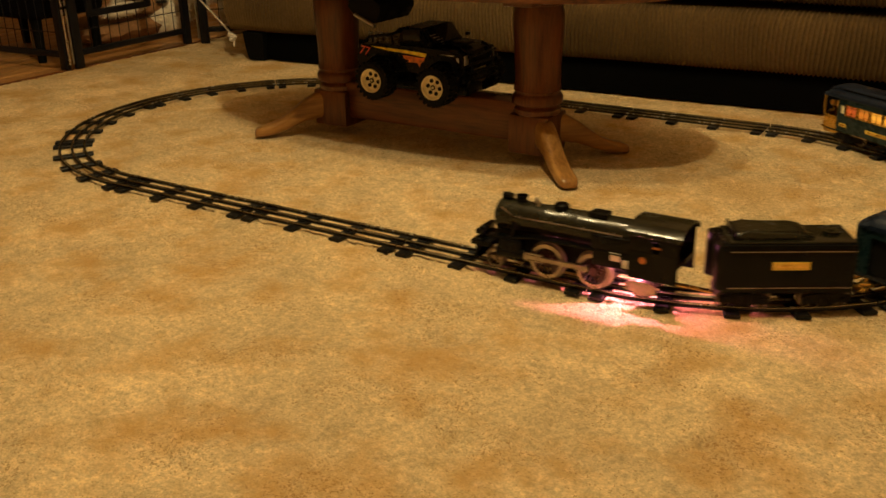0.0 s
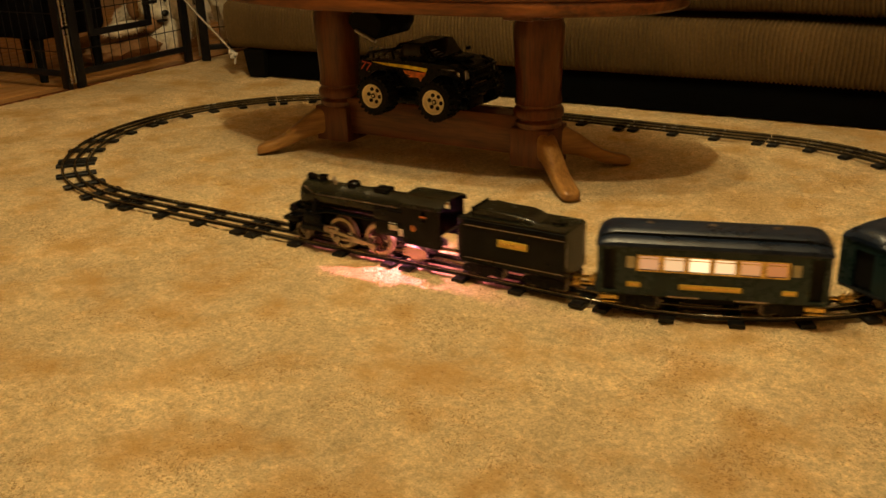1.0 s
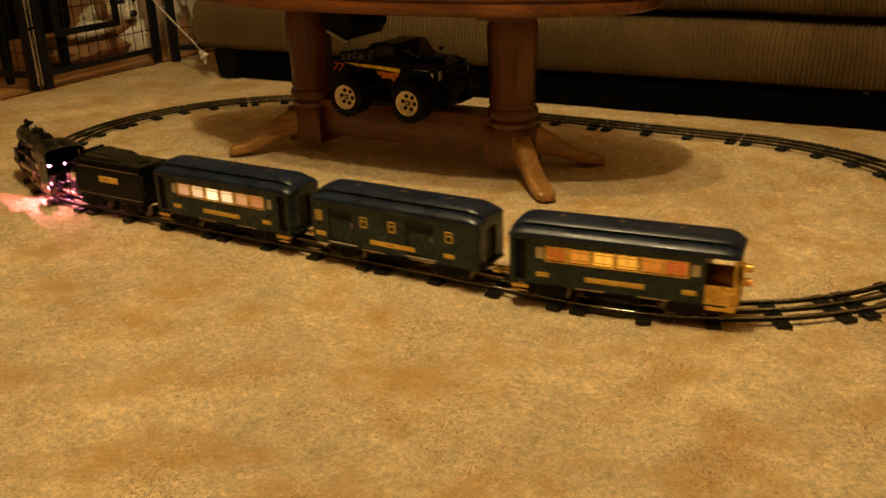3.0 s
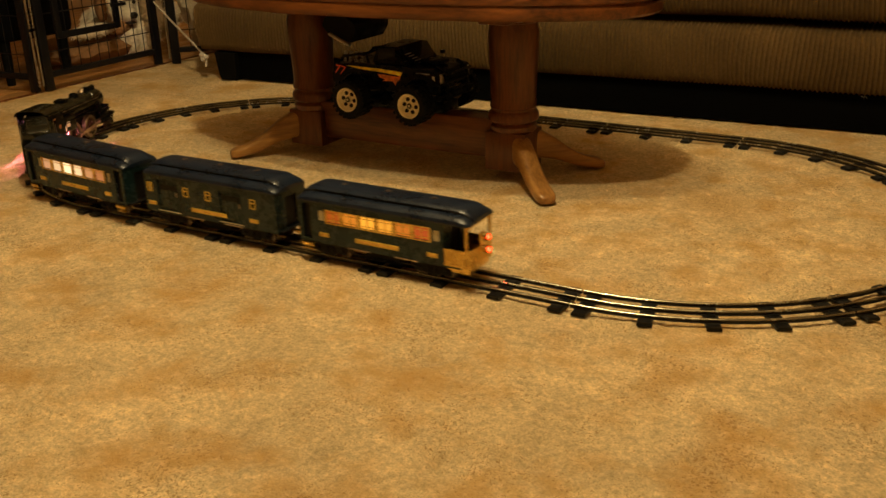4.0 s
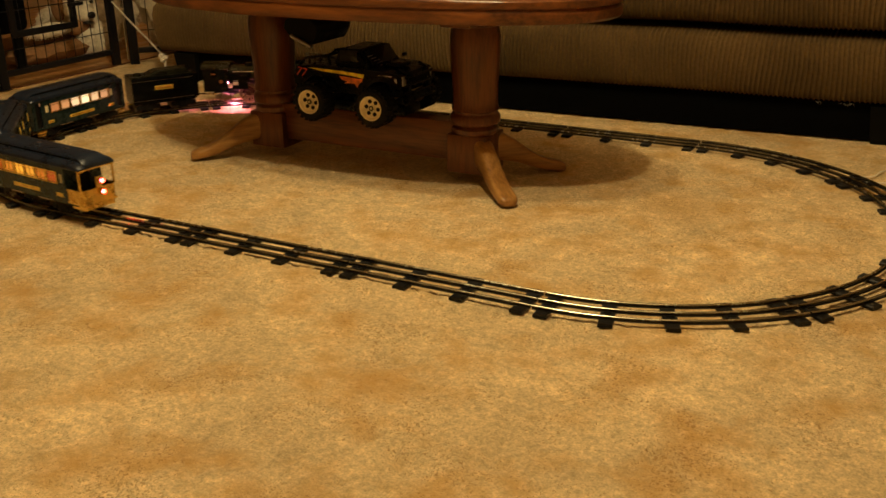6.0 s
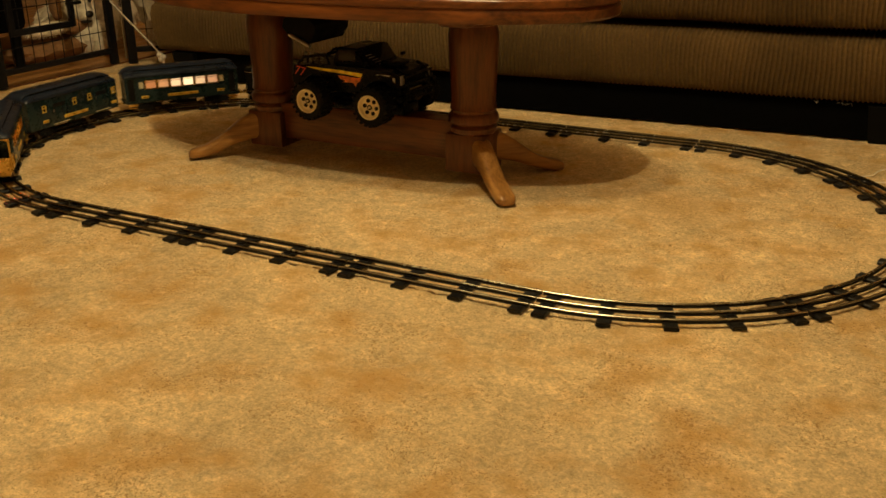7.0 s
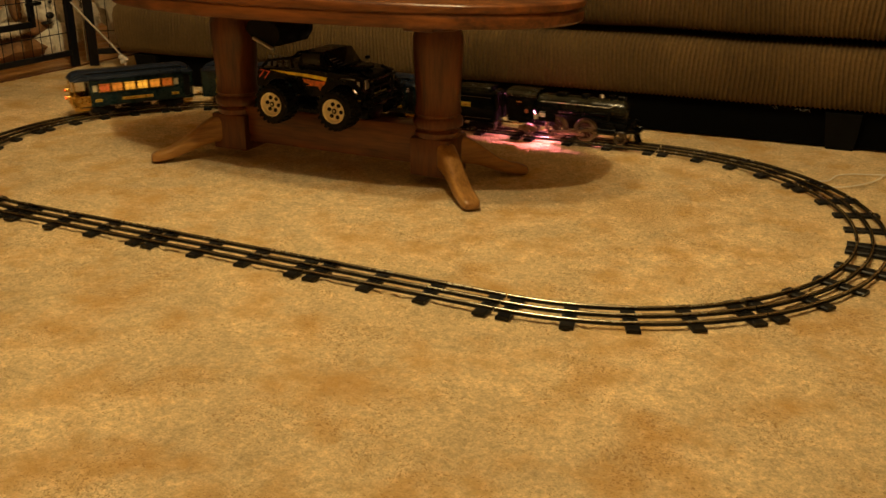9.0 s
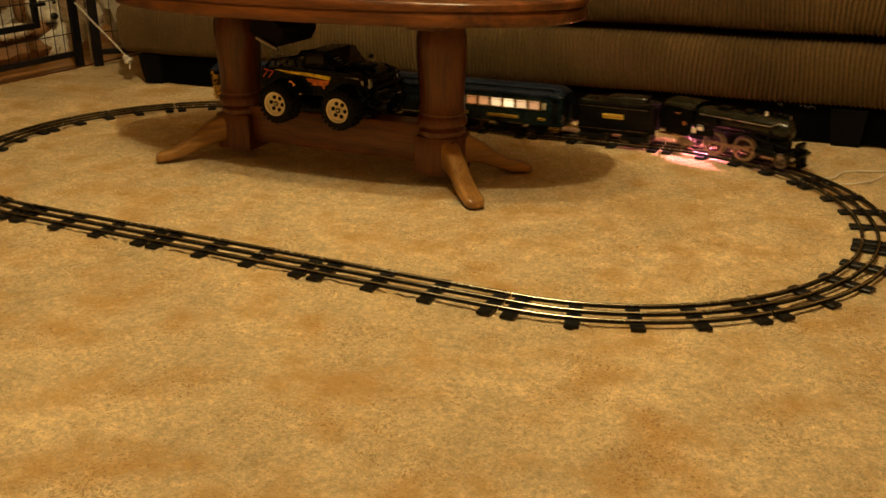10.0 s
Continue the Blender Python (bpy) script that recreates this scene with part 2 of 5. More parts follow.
def rod(bm, a, b, r0, r1=None, seg=12, caps=True):
    """A round bar from a to b."""
    a, b = Vector(a), Vector(b)
    q = (b - a).to_track_quat("Z", "Y").to_matrix().to_4x4()
    bmesh.ops.create_cone(bm, cap_ends=caps, segments=seg, radius1=r0, radius2=r0 if r1 is None else r1, depth=(b - a).length,
                          matrix=Matrix.Translation((a + b) / 2) @ q)
    return bm


def lathe(bm, profile, m=None, seg=24, ring_shaped=False):
    """Turns a profile of (radius, height) round the z axis."""
    rings = []
    for r, z in profile:
        rings.append([bm.verts.new((r * math.cos(2 * math.pi * i / seg), r * math.sin(2 * math.pi * i / seg), z)) for i in range(seg)])
    for p, q in zip(rings, rings[1:]):
        for i in range(seg):
            j = (i + 1) % seg
            bm.faces.new((p[i], p[j], q[j], q[i]))
    if ring_shaped:
        p, q = rings[-1], rings[0]
        for i in range(seg):
            j = (i + 1) % seg
            bm.faces.new((p[i], p[j], q[j], q[i]))
    else:
        bm.faces.new(rings[-1])
        bm.faces.new(rings[0][::-1])
    if m is not None:
        bmesh.ops.transform(bm, matrix=m, verts=[v for ring in rings for v in ring])
    return bm


def sweep(bm, path, section, up=(0, 0, 1), closed=False, scale=None):
    """Carries a section of (side, up) along a path."""
    rings, n = [], len(path)
    for i, p in enumerate(path):
        a = Vector(path[(i - 1) % n] if closed or i else path[0])
        b = Vector(path[(i + 1) % n] if closed or i < n - 1 else path[-1])
        d = (b - a).normalized()
        side = d.cross(Vector(up)).normalized()
        u = side.cross(d).normalized()
        k = scale[i] if scale else 1.0
        rings.append([bm.verts.new(Vector(p) + side * s * k + u * h * k) for s, h in section])
    k = len(section)
    for i in range(n if closed else n - 1):
        p, q = rings[i], rings[(i + 1) % n]
        for j in range(k):
            bm.faces.new((p[j], p[(j + 1) % k], q[(j + 1) % k], q[j]))
    if not closed:
        bm.faces.new(rings[0][::-1])
        bm.faces.new(rings[-1])
    return bm


def prism(bm, outline, y0, y1, m=None):
    """Extrudes an outline of (x, z) from y0 to y1."""
    a = [bm.verts.new((x, y0, z)) for x, z in outline]
    b = [bm.verts.new((x, y1, z)) for x, z in outline]
    n = len(a)
    for i in range(n):
        bm.faces.new((a[i], a[(i + 1) % n], b[(i + 1) % n], b[i]))
    bm.faces.new(a[::-1])
    bm.faces.new(b)
    if m is not None:
        bmesh.ops.transform(bm, matrix=m, verts=a + b)
    return bm


def circle(r, seg=10):
    return [(r * math.cos(2 * math.pi * i / seg), r * math.sin(2 * math.pi * i / seg)) for i in range(seg)]


def mesh_of(name, bm, material, sharp=35):
    bmesh.ops.recalc_face_normals(bm, faces=bm.faces)
    me = bpy.data.meshes.new(name)
    bm.to_mesh(me)
    bm.free()
    me.materials.append(material)
    me.shade_smooth()
    me.set_sharp_from_angle(angle=radians(sharp))
    return me


def part(name, bm, material, parent=None, label="", at=None, sharp=35):
    """One mesh object under a thing or under a part."""
    ob = new(name, mesh_of(name, bm, material, sharp))
    if parent is not None:
        ob.parent = parent
    if at is not None:
        ob.matrix_basis = at
    return tagged(ob, label) if label else ob


def again(name, data, parent, m):
    """One more piece on a mesh that exists."""
    ob = new(name, data)
    ob.parent = parent
    ob.matrix_basis = m
    return ob


def thing(name, label, category, m=None, group="", kind=""):
    ob = new(name)
    ob.empty_display_size = 0.05
    if m is not None:
        ob.matrix_basis = m
    return tagged(ob, label, category, group, kind)


B = bmesh.new

# ---- the room ----
def soft_noise(gx, gy, size, seed):
    """Smooth random heights of about -1 to 1, with lumps of the given size."""
    grid = np.random.default_rng(seed).uniform(-1, 1, (int(5.2 / size) + 4, int(6.4 / size) + 4))
    u, v = (gx + 1.9) / size, (gy + 4.1) / size
    i, j = np.floor(u).astype(int), np.floor(v).astype(int)
    a, b = u - i, v - j
    a, b = a * a * (3 - 2 * a), b * b * (3 - 2 * b)
    return (grid[i, j] * (1 - a) + grid[i + 1, j] * a) * (1 - b) + (grid[i, j + 1] * (1 - a) + grid[i + 1, j + 1] * a) * b


def carpet_sheet():
    """The carpet's pile as one uneven sheet of tufts and partings, finer where the train runs."""
    def axis(a, b, lo, hi, fine, rough):
        out = list(np.arange(a, lo, rough)) + list(np.arange(lo, hi, fine)) + list(np.arange(hi, b, rough)) + [b]
        return np.array(out)
    xs = axis(-1.70, 3.0, -1.1, 1.45, 0.0046, 0.03)
    ys = axis(-4.0, 2.0, -1.35, 0.60, 0.0046, 0.03)
    gx, gy = np.meshgrid(xs, ys, indexing="ij")
    trodden = 0.55 + 0.45 * soft_noise(gx, gy, 0.11, 5)
    tuft = 0.6 * soft_noise(gx, gy, 0.009, 1) + 0.5 * soft_noise(gx, gy, 0.019, 2)
    parting = np.maximum(0, soft_noise(gx, gy, 0.012, 3) * 0.7 + soft_noise(gx, gy, 0.026, 7) * 0.5 - 0.36)
    z = 0.0018 * tuft * (0.5 + trodden) - 0.017 * parting * trodden + 0.0016 * soft_noise(gx, gy, 0.16, 4)
    z = np.minimum(z, 0.0024) - 0.0012
    gx = gx + np.random.default_rng(4).normal(0, 0.0008, gx.shape) * (gx > -1.69)
    nx, ny = len(xs), len(ys)
    i = np.arange(nx * ny).reshape(nx, ny)
    quads = np.stack([i[:-1, :-1], i[1:, :-1], i[1:, 1:], i[:-1, 1:]], -1).reshape(-1, 4)
    me = bpy.data.meshes.new("floor")
    me.from_pydata(np.stack([gx, gy, z], -1).reshape(-1, 3).tolist(), [], quads.tolist())
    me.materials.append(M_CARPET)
    me.shade_smooth()
    return tagged(new("floor", me), "beige cut-pile carpet with worn and stained patches", "carpet", kind="structure")


def room():
    carpet_sheet()
    tagged(part("subfloor", box(B(), -0.8, -1.0, -0.035, 7.6, 6.0, 0.04), M_BLACKWOOD), "dark boards under the floor", "floor", kind="structure")
    hall = thing("wood_floor", "honey-brown wooden floor beside the carpet edge", "floor", kind="structure")
    plank = mesh_of("plank", box(B(), 0, 0, 0, 0.083, 1.2, 0.012, 0.0015), M_FLOORBOARD)
    for i in range(33):
        for j in range(5):
            again("plank", plank, hall, pose(-1.75 - 0.085 * i, -3.4 + 1.202 * j + 0.37 * (i % 3), -0.009, 0, 0, 0))
    strip = B()
    box(strip, -1.705, -1.0, -0.002, 0.012, 6.0, 0.010, 0.003)
    tagged(part("trim", strip, M_OAK_X), "dark threshold strip at the carpet edge", "trim", kind="structure")
    # walls and ceiling out of view, their tones chosen for the bounced fill
    for name, x, y, sx, sy in (("wall_north", -0.8, 2.06, 7.8, 0.12), ("wall_south", -0.8, -4.06, 7.8, 0.12),
                               ("wall_east", 3.06, -1.0, 0.12, 6.0), ("wall_west", -4.66, -1.0, 0.12, 6.0)):
        tagged(part(name, box(B(), x, y, 1.22, sx, sy, 2.5), M_WALL), "unseen plain tan wall, toned for the bounced light", "wall", kind="structure")
    tagged(part("ceiling", box(B(), -0.8, -1.0, 2.53, 7.8, 6.2, 0.12), M_CEIL), "unseen plain cream ceiling, toned for the bounced light", "ceiling", kind="structure")


room()

# ---- the track: an oval of three straight sections a side and eight curves ----
STRAIGHT, RADIUS, HALF = 0.3556, 0.5247, 0.5334
LENGTH = 6 * STRAIGHT + 2 * math.pi * RADIUS
RAIL_TOP = 0.0137


def on_track(s):
    """Place and heading in degrees, s metres along the oval in the way the train goes."""
    s %= LENGTH
    bend = math.pi * RADIUS
    if s < 3 * STRAIGHT:
        return HALF - s, -RADIUS, 180.0
    s -= 3 * STRAIGHT
    if s < bend:
        a = s / RADIUS
        return -HALF - RADIUS * math.sin(a), -RADIUS * math.cos(a), 180.0 - math.degrees(a)
    s -= bend
    if s < 3 * STRAIGHT:
        return -HALF + s, RADIUS, 0.0
    a = (s - 3 * STRAIGHT) / RADIUS
    return HALF + RADIUS * math.sin(a), RADIUS * math.cos(a), -math.degrees(a)


HEAD_SECTION = [(-0.0017, 0.0108), (-0.0022, 0.0118), (-0.0019, 0.0129), (-0.0010, 0.0136), (0.0, 0.0138),
                (0.0010, 0.0136), (0.0019, 0.0129), (0.0022, 0.0118), (0.0017, 0.0108)]
WEB_SECTION = [(-0.0032, 0.0064), (-0.0032, 0.0069), (-0.0010, 0.0075), (-0.0010, 0.0110), (0.0010, 0.0110), (0.0010, 0.0075), (0.0032, 0.0069), (0.0032, 0.0064)]


def track_section(curved):
    """One section of three-rail track in its own space: it starts at the origin and runs along +x, or bends to the right."""
    t = thing("track_section", "", "model track", group="sections of the train track", kind="")
    def at(u, off):
        if not curved:
            return Vector((u * STRAIGHT, off, 0))
        a = u * math.pi / 4
        r = RADIUS + off
        return Vector((r * math.sin(a), -RADIUS + r * math.cos(a), 0))
    n = 14 if curved else 1
    for off in (-0.028, 0.0, 0.028):
        sweep_path = [at(0.003 + 0.994 * i / n, off) for i in range(n + 1)]
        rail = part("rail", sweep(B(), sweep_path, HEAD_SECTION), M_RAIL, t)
        part("web", sweep(B(), sweep_path, WEB_SECTION), M_RAIL_SIDE, rail, "rail web with its shaded side put into the colour")
    tie = B()
    outline = [(-0.0112, 0.0), (-0.0112, 0.0045), (-0.0092, 0.0062), (0.0092, 0.0062), (0.0112, 0.0045), (0.0112, 0.0)]
    prism(tie, outline, -0.045, 0.045)
    me = mesh_of("tie", tie, M_TIE)
    clip = mesh_of("insulator", box(B(), 0, 0, 0.0064, 0.013, 0.013, 0.003, 0.001), M_DARK)
    count = 5 if curved else 4
    run = math.pi * RADIUS / 4 if curved else STRAIGHT
    edge = 0.019 / run
    for i in range(count):
        u = edge + (1 - 2 * edge) * i / (count - 1)
        turn = -45 * u if curved else 0
        again("tie", me, t, Matrix.Translation(at(u, 0)) @ pose(0, 0, 0.0005, 0, 0, turn))
        again("insulator", clip, t, Matrix.Translation(at(u, 0)) @ pose(0, 0, 0.0005, 0, 0, turn))
    return t


def track():
    straight, curve = track_section(False), track_section(True)
    tagged(straight, "straight three-rail tinplate track section with black ties")
    tagged(curve, "curved three-rail tinplate track section with black ties")
    first = {False: straight, True: curve}
    used = set()
    s = 0.0
    for bent in [False] * 3 + [True] * 4 + [False] * 3 + [True] * 4:
        x, y, h = on_track(s + 1e-6)
        m = pose(x, y, 0.0, 0, 0, h)
        if bent in used:
            copy_thing(first[bent], m)
        else:
            first[bent].matrix_basis = m
            used.add(bent)
        s += math.pi * RADIUS / 4 if bent else STRAIGHT


track()


# ---- the coffee table ----
TABLE_X, TABLE_Y = -0.127, 0.05


def coffee_table():
    t = thing("coffee_table", "oval oak pedestal coffee table on splayed feet, standing on carpet", "table", pose(TABLE_X, TABLE_Y, 0))
    a, b, n = 0.592, 0.252, 72
    bm = B()
    rings = []
    for k, z in ((0.955, 0.372), (0.985, 0.373), (0.992, 0.378), (0.992, 0.394), (0.982, 0.400), (0.997, 0.404), (1.0, 0.410), (0.997, 0.416), (0.985, 0.420), (0.97, 0.421)):
        rings.append([bm.verts.new((a * k * math.copysign(abs(math.cos(q)) ** 0.90, math.cos(q)), b * k * math.copysign(abs(math.sin(q)) ** 0.90, math.sin(q)), z))
                      for q in [2 * math.pi * i / n for i in range(n)]])
    for p, q in zip(rings, rings[1:]):
        for i in range(n):
            bm.faces.new((p[i], p[(i + 1) % n], q[(i + 1) % n], q[i]))
    bm.faces.new(rings[-1])
    bm.faces.new(rings[0][::-1])
    part("tabletop", bm, M_OAK_X, t)
    beam = B()
    box(beam, 0, 0, 0.0895, 0.47, 0.06, 0.088, 0.004)
    part("stretcher", beam, M_OAK_X, t, "oak stretcher board between the pedestals")
    cleat = mesh_of("cleat", box(B(), 0, 0, 0, 0.07, 0.20, 0.0235, 0.004), M_OAK)
    profile = [(0.050, 0.108), (0.056, 0.112), (0.057, 0.122), (0.051, 0.127), (0.053, 0.130), (0.060, 0.134), (0.061, 0.146), (0.058, 0.152),
               (0.0535, 0.156), (0.0535, 0.160), (0.057, 0.163), (0.056, 0.168), (0.054, 0.180), (0.0545, 0.21), (0.0575, 0.26), (0.060, 0.30),
               (0.060, 0.325), (0.056, 0.338), (0.056, 0.343), (0.060, 0.345), (0.060, 0.348)]
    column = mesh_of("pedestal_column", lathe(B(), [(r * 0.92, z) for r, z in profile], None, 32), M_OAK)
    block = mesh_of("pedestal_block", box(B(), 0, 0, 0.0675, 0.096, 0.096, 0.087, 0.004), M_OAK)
    foot = B()
    rings = []
    for x, z, w, h in ((0.028, 0.073, 0.0200, 0.033), (0.068, 0.071, 0.0200, 0.032), (0.103, 0.058, 0.0200, 0.026), (0.133, 0.042, 0.0200, 0.0205), (0.163, 0.027, 0.0205, 0.0160),
                       (0.193, 0.0180, 0.0210, 0.0130), (0.214, 0.0142, 0.0210, 0.0122), (0.226, 0.0120, 0.0195, 0.0105), (0.233, 0.0102, 0.0155, 0.0085), (0.2365, 0.0088, 0.009, 0.005)):
        rings.append([foot.verts.new((x * 0.93, w * math.copysign(abs(math.cos(q)) ** 0.55, math.cos(q)), z + h * math.copysign(abs(math.sin(q)) ** 0.55, math.sin(q)))) for q in [2 * math.pi * (k + 0.5) / 20 for k in range(20)]])
    for p, q in zip(rings, rings[1:]):
        for k in range(20):
            foot.faces.new((p[k], p[(k + 1) % 20], q[(k + 1) % 20], q[k]))
    foot.faces.new(rings[0][::-1])
    foot.faces.new(rings[-1])
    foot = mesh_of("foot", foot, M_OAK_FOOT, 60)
    for side in (-1, 1):
        x = 0.272 * side
        again("pedestal_column", column, t, pose(x, 0, 0))
        again("pedestal_block", block, t, pose(x, 0, 0))
        again("cleat", cleat, t, pose(x, 0, 0.3600))
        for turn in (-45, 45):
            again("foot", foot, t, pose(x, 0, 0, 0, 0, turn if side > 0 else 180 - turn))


coffee_table()


# ---- the sofa ----
def ribbed(bm, x0, x1, profile, pitch=0.0118, depth=0.0052, wander=0.0):
    """Corduroy: an outline of (y, z) carried along x, with a round rib every pitch metres."""
    n = int((x1 - x0) / pitch)
    cols = []
    for i in range(n):
        for f, d in ((0.0, 0.0), (0.28, 0.82), (0.5, 1.0), (0.72, 0.82)):
            x = x0 + (i + f) * (x1 - x0) / n
            sag = wander * (math.sin(x * 5.1) + 0.6 * math.sin(x * 13.7 + 1.0))
            out = []
            for j, (y, z) in enumerate(profile):
                a, b = profile[max(j - 1, 0)], profile[min(j + 1, len(profile) - 1)]
                ty, tz = b[0] - a[0], b[1] - a[1]
                ln = math.hypot(ty, tz) or 1
                out.append(bm.verts.new((x + 0.004 * math.sin(z * 21 + i * 0.13), y - d * depth * tz / ln + sag * 0.4, z + d * depth * ty / ln + sag)))
            cols.append(out)
    for p, q in zip(cols, cols[1:]):
        for j in range(len(profile) - 1):
            bm.faces.new((p[j], q[j], q[j + 1], p[j + 1]))
    bm.faces.new(cols[0])
    bm.faces.new(cols[-1][::-1])
    return bm


def sofa():
    t = thing("sofa", "long olive-brown corduroy sofa on black block feet", "sofa", pose(0, 0, 0, 0, 0, 2.4))
    L, R, Y = -1.31, 1.28, 0.688
    base = [(Y + 0.86, 0.10), (Y + 0.03, 0.098), (Y + 0.008, 0.104), (Y - 0.004, 0.125), (Y - 0.010, 0.18), (Y - 0.010, 0.222), (Y + 0.0, 0.248), (Y + 0.03, 0.262), (Y + 0.86, 0.27)]
    base = base[::-1]
    part("base", ribbed(B(), L, R, base, wander=0.0012), M_CORD, t)
    part("dust_cover", box(B(), (L + R) / 2, Y + 0.45, 0.094, R - L - 0.06, 0.78, 0.006), M_LINING_SHADE, t, "black lining under the seat")
    # added upright sheet, stands in for the black shade below the sofa front
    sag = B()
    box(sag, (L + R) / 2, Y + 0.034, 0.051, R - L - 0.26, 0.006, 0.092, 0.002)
    part("gap_shade_sheet", sag, M_LINING_SHADE, t, "added black sheet that deepens the shade under the front")
    cw = (R - L - 0.02) / 2
    for i in range(2):
        x0 = L + 0.01 + i * cw
        c = [(Y + 0.6, 0.44), (Y + 0.08, 0.452), (Y + 0.02, 0.437), (Y - 0.012, 0.40), (Y - 0.018, 0.36), (Y - 0.010, 0.308), (Y + 0.004, 0.284), (Y + 0.05, 0.273), (Y + 0.6, 0.272)]
        part("seat_cushion", ribbed(B(), x0 + 0.004, x0 + cw - 0.004, c, wander=0.002), M_CORD, t)
    back = [(Y + 0.88, 0.88), (Y + 0.70, 0.90), (Y + 0.60, 0.86), (Y + 0.56, 0.60), (Y + 0.55, 0.45), (Y + 0.88, 0.28)]
    part("backrest", ribbed(B(), L, R, back), M_CORD, t)
    arm = [(Y + 0.88, 0.62), (Y + 0.03, 0.62), (Y + 0.0, 0.58), (Y + 0.0, 0.46), (Y + 0.02, 0.455), (Y + 0.88, 0.455)]
    part("armrest", ribbed(B(), L, L + 0.2, arm), M_CORD, t)
    part("armrest", ribbed(B(), R - 0.2, R, arm), M_CORD, t)
    leg = B()
    lathe(leg, [(0.046, 0.0), (0.052, 0.02), (0.062, 0.096)], pose(0, 0, 0, 0, 0, 45), 4)
    me = mesh_of("foot", leg, M_BLACKWOOD)
    for x in (L + 0.10, 0.975):
        for y in (Y + 0.05, Y + 0.80):
            again("foot", me, t, pose(x, y, 0.0005))


sofa()


# ---- the train: lengths along each vehicle's x, which points forward, z from the top of the rails ----
def wheelset(r, gauge, material, parent, at, spokes=0, tread=0.007, name="wheelset", hub=None):
    """Two flanged wheels on an axle, turned about y."""
    bm = B()
    rod(bm, (0, -gauge, 0), (0, gauge, 0), r * 0.16, seg=8)
    for side in (-1, 1):
        face = Matrix.Translation((0, side * gauge, 0)) @ pose(0, 0, 0, -90 * side, 0, 0)
        if spokes:
            lathe(bm, [(r * 0.74, -tread), (r * 1.08, -tread), (r * 1.08, -tread * 0.75), (r, -tread * 0.6), (r, 0.0), (r * 0.97, 0.0012), (r * 0.76, 0.0012), (r * 0.74, 0.0)], face, 28, True)
        else:
            lathe(bm, [(r * 0.2, -tread), (r * 1.1, -tread), (r * 1.1, -tread * 0.7), (r, -tread * 0.5), (r, 0.0), (r * 0.8, 0.0006), (r * 0.72, -0.0012), (r * 0.34, -0.0012), (r * 0.28, 0.0012), (r * 0.1, 0.0014)], face, 18)
    ws = part(name, bm, material, parent, "", at)
    if spokes:
        for side in (-1, 1):
            sp = B()
            for i in range(spokes):
                a = 2 * math.pi * i / spokes
                rod(sp, (0, side * (gauge - 0.003), 0), (r * 0.77 * math.cos(a), side * (gauge - 0.003), r * 0.77 * math.sin(a)), r * 0.075, r * 0.05, 6)
            rod(sp, (0, side * (gauge - 0.006), 0), (0, side * (gauge + 0.002), 0), r * 0.24, seg=14)
            rod(sp, (r * 0.4, side * (gauge - 0.006), 0), (r * 0.4, side * (gauge + 0.004), 0), r * 0.13, seg=10)
            box(sp, -r * 0.52, side * (gauge - 0.003), 0, r * 0.3, 0.004, r * 0.9, 0.001)
            part("spokes", sp, hub or material, ws)
    return ws


def bogie(parent, x, wheel_r, name="bogie"):
    """A four-wheel truck whose frame turns under its vehicle."""
    bm = B()
    for side in (-1, 1):
        prism(bm, [(-0.036, 0.008), (-0.036, 0.019), (-0.022, 0.0225), (0.022, 0.0225), (0.036, 0.019), (0.036, 0.008), (0.016, 0.008), (0.009, 0.0035), (-0.009, 0.0035), (-0.016, 0.008)], side * 0.0335, side * 0.0355)
        for ax in (-0.0265, 0.0265):
            rod(bm, (ax, side * 0.035, wheel_r), (ax, side * 0.038, wheel_r), 0.0042, seg=10)
        for ax in (-0.006, 0.006):
            rod(bm, (ax, side * 0.036, 0.008), (ax, side * 0.036, 0.019), 0.0022, seg=8)
    box(bm, 0, 0, 0.0215, 0.022, 0.066, 0.005, 0.001)
    box(bm, 0, 0, 0.0045, 0.03, 0.012, 0.003, 0.001)
    t = part(name, bm, M_DARK, parent, "", pose(x, 0, 0))
    sets = [wheelset(wheel_r, 0.0275, M_TYRE_IRON, t, pose(ax, 0, wheel_r)) for ax in (-0.0265, 0.0265)]
    return t, sets


TURNING = []   # wheelsets and their radii
BOGIES = []    # bogie, its vehicle's place behind the engine, its x


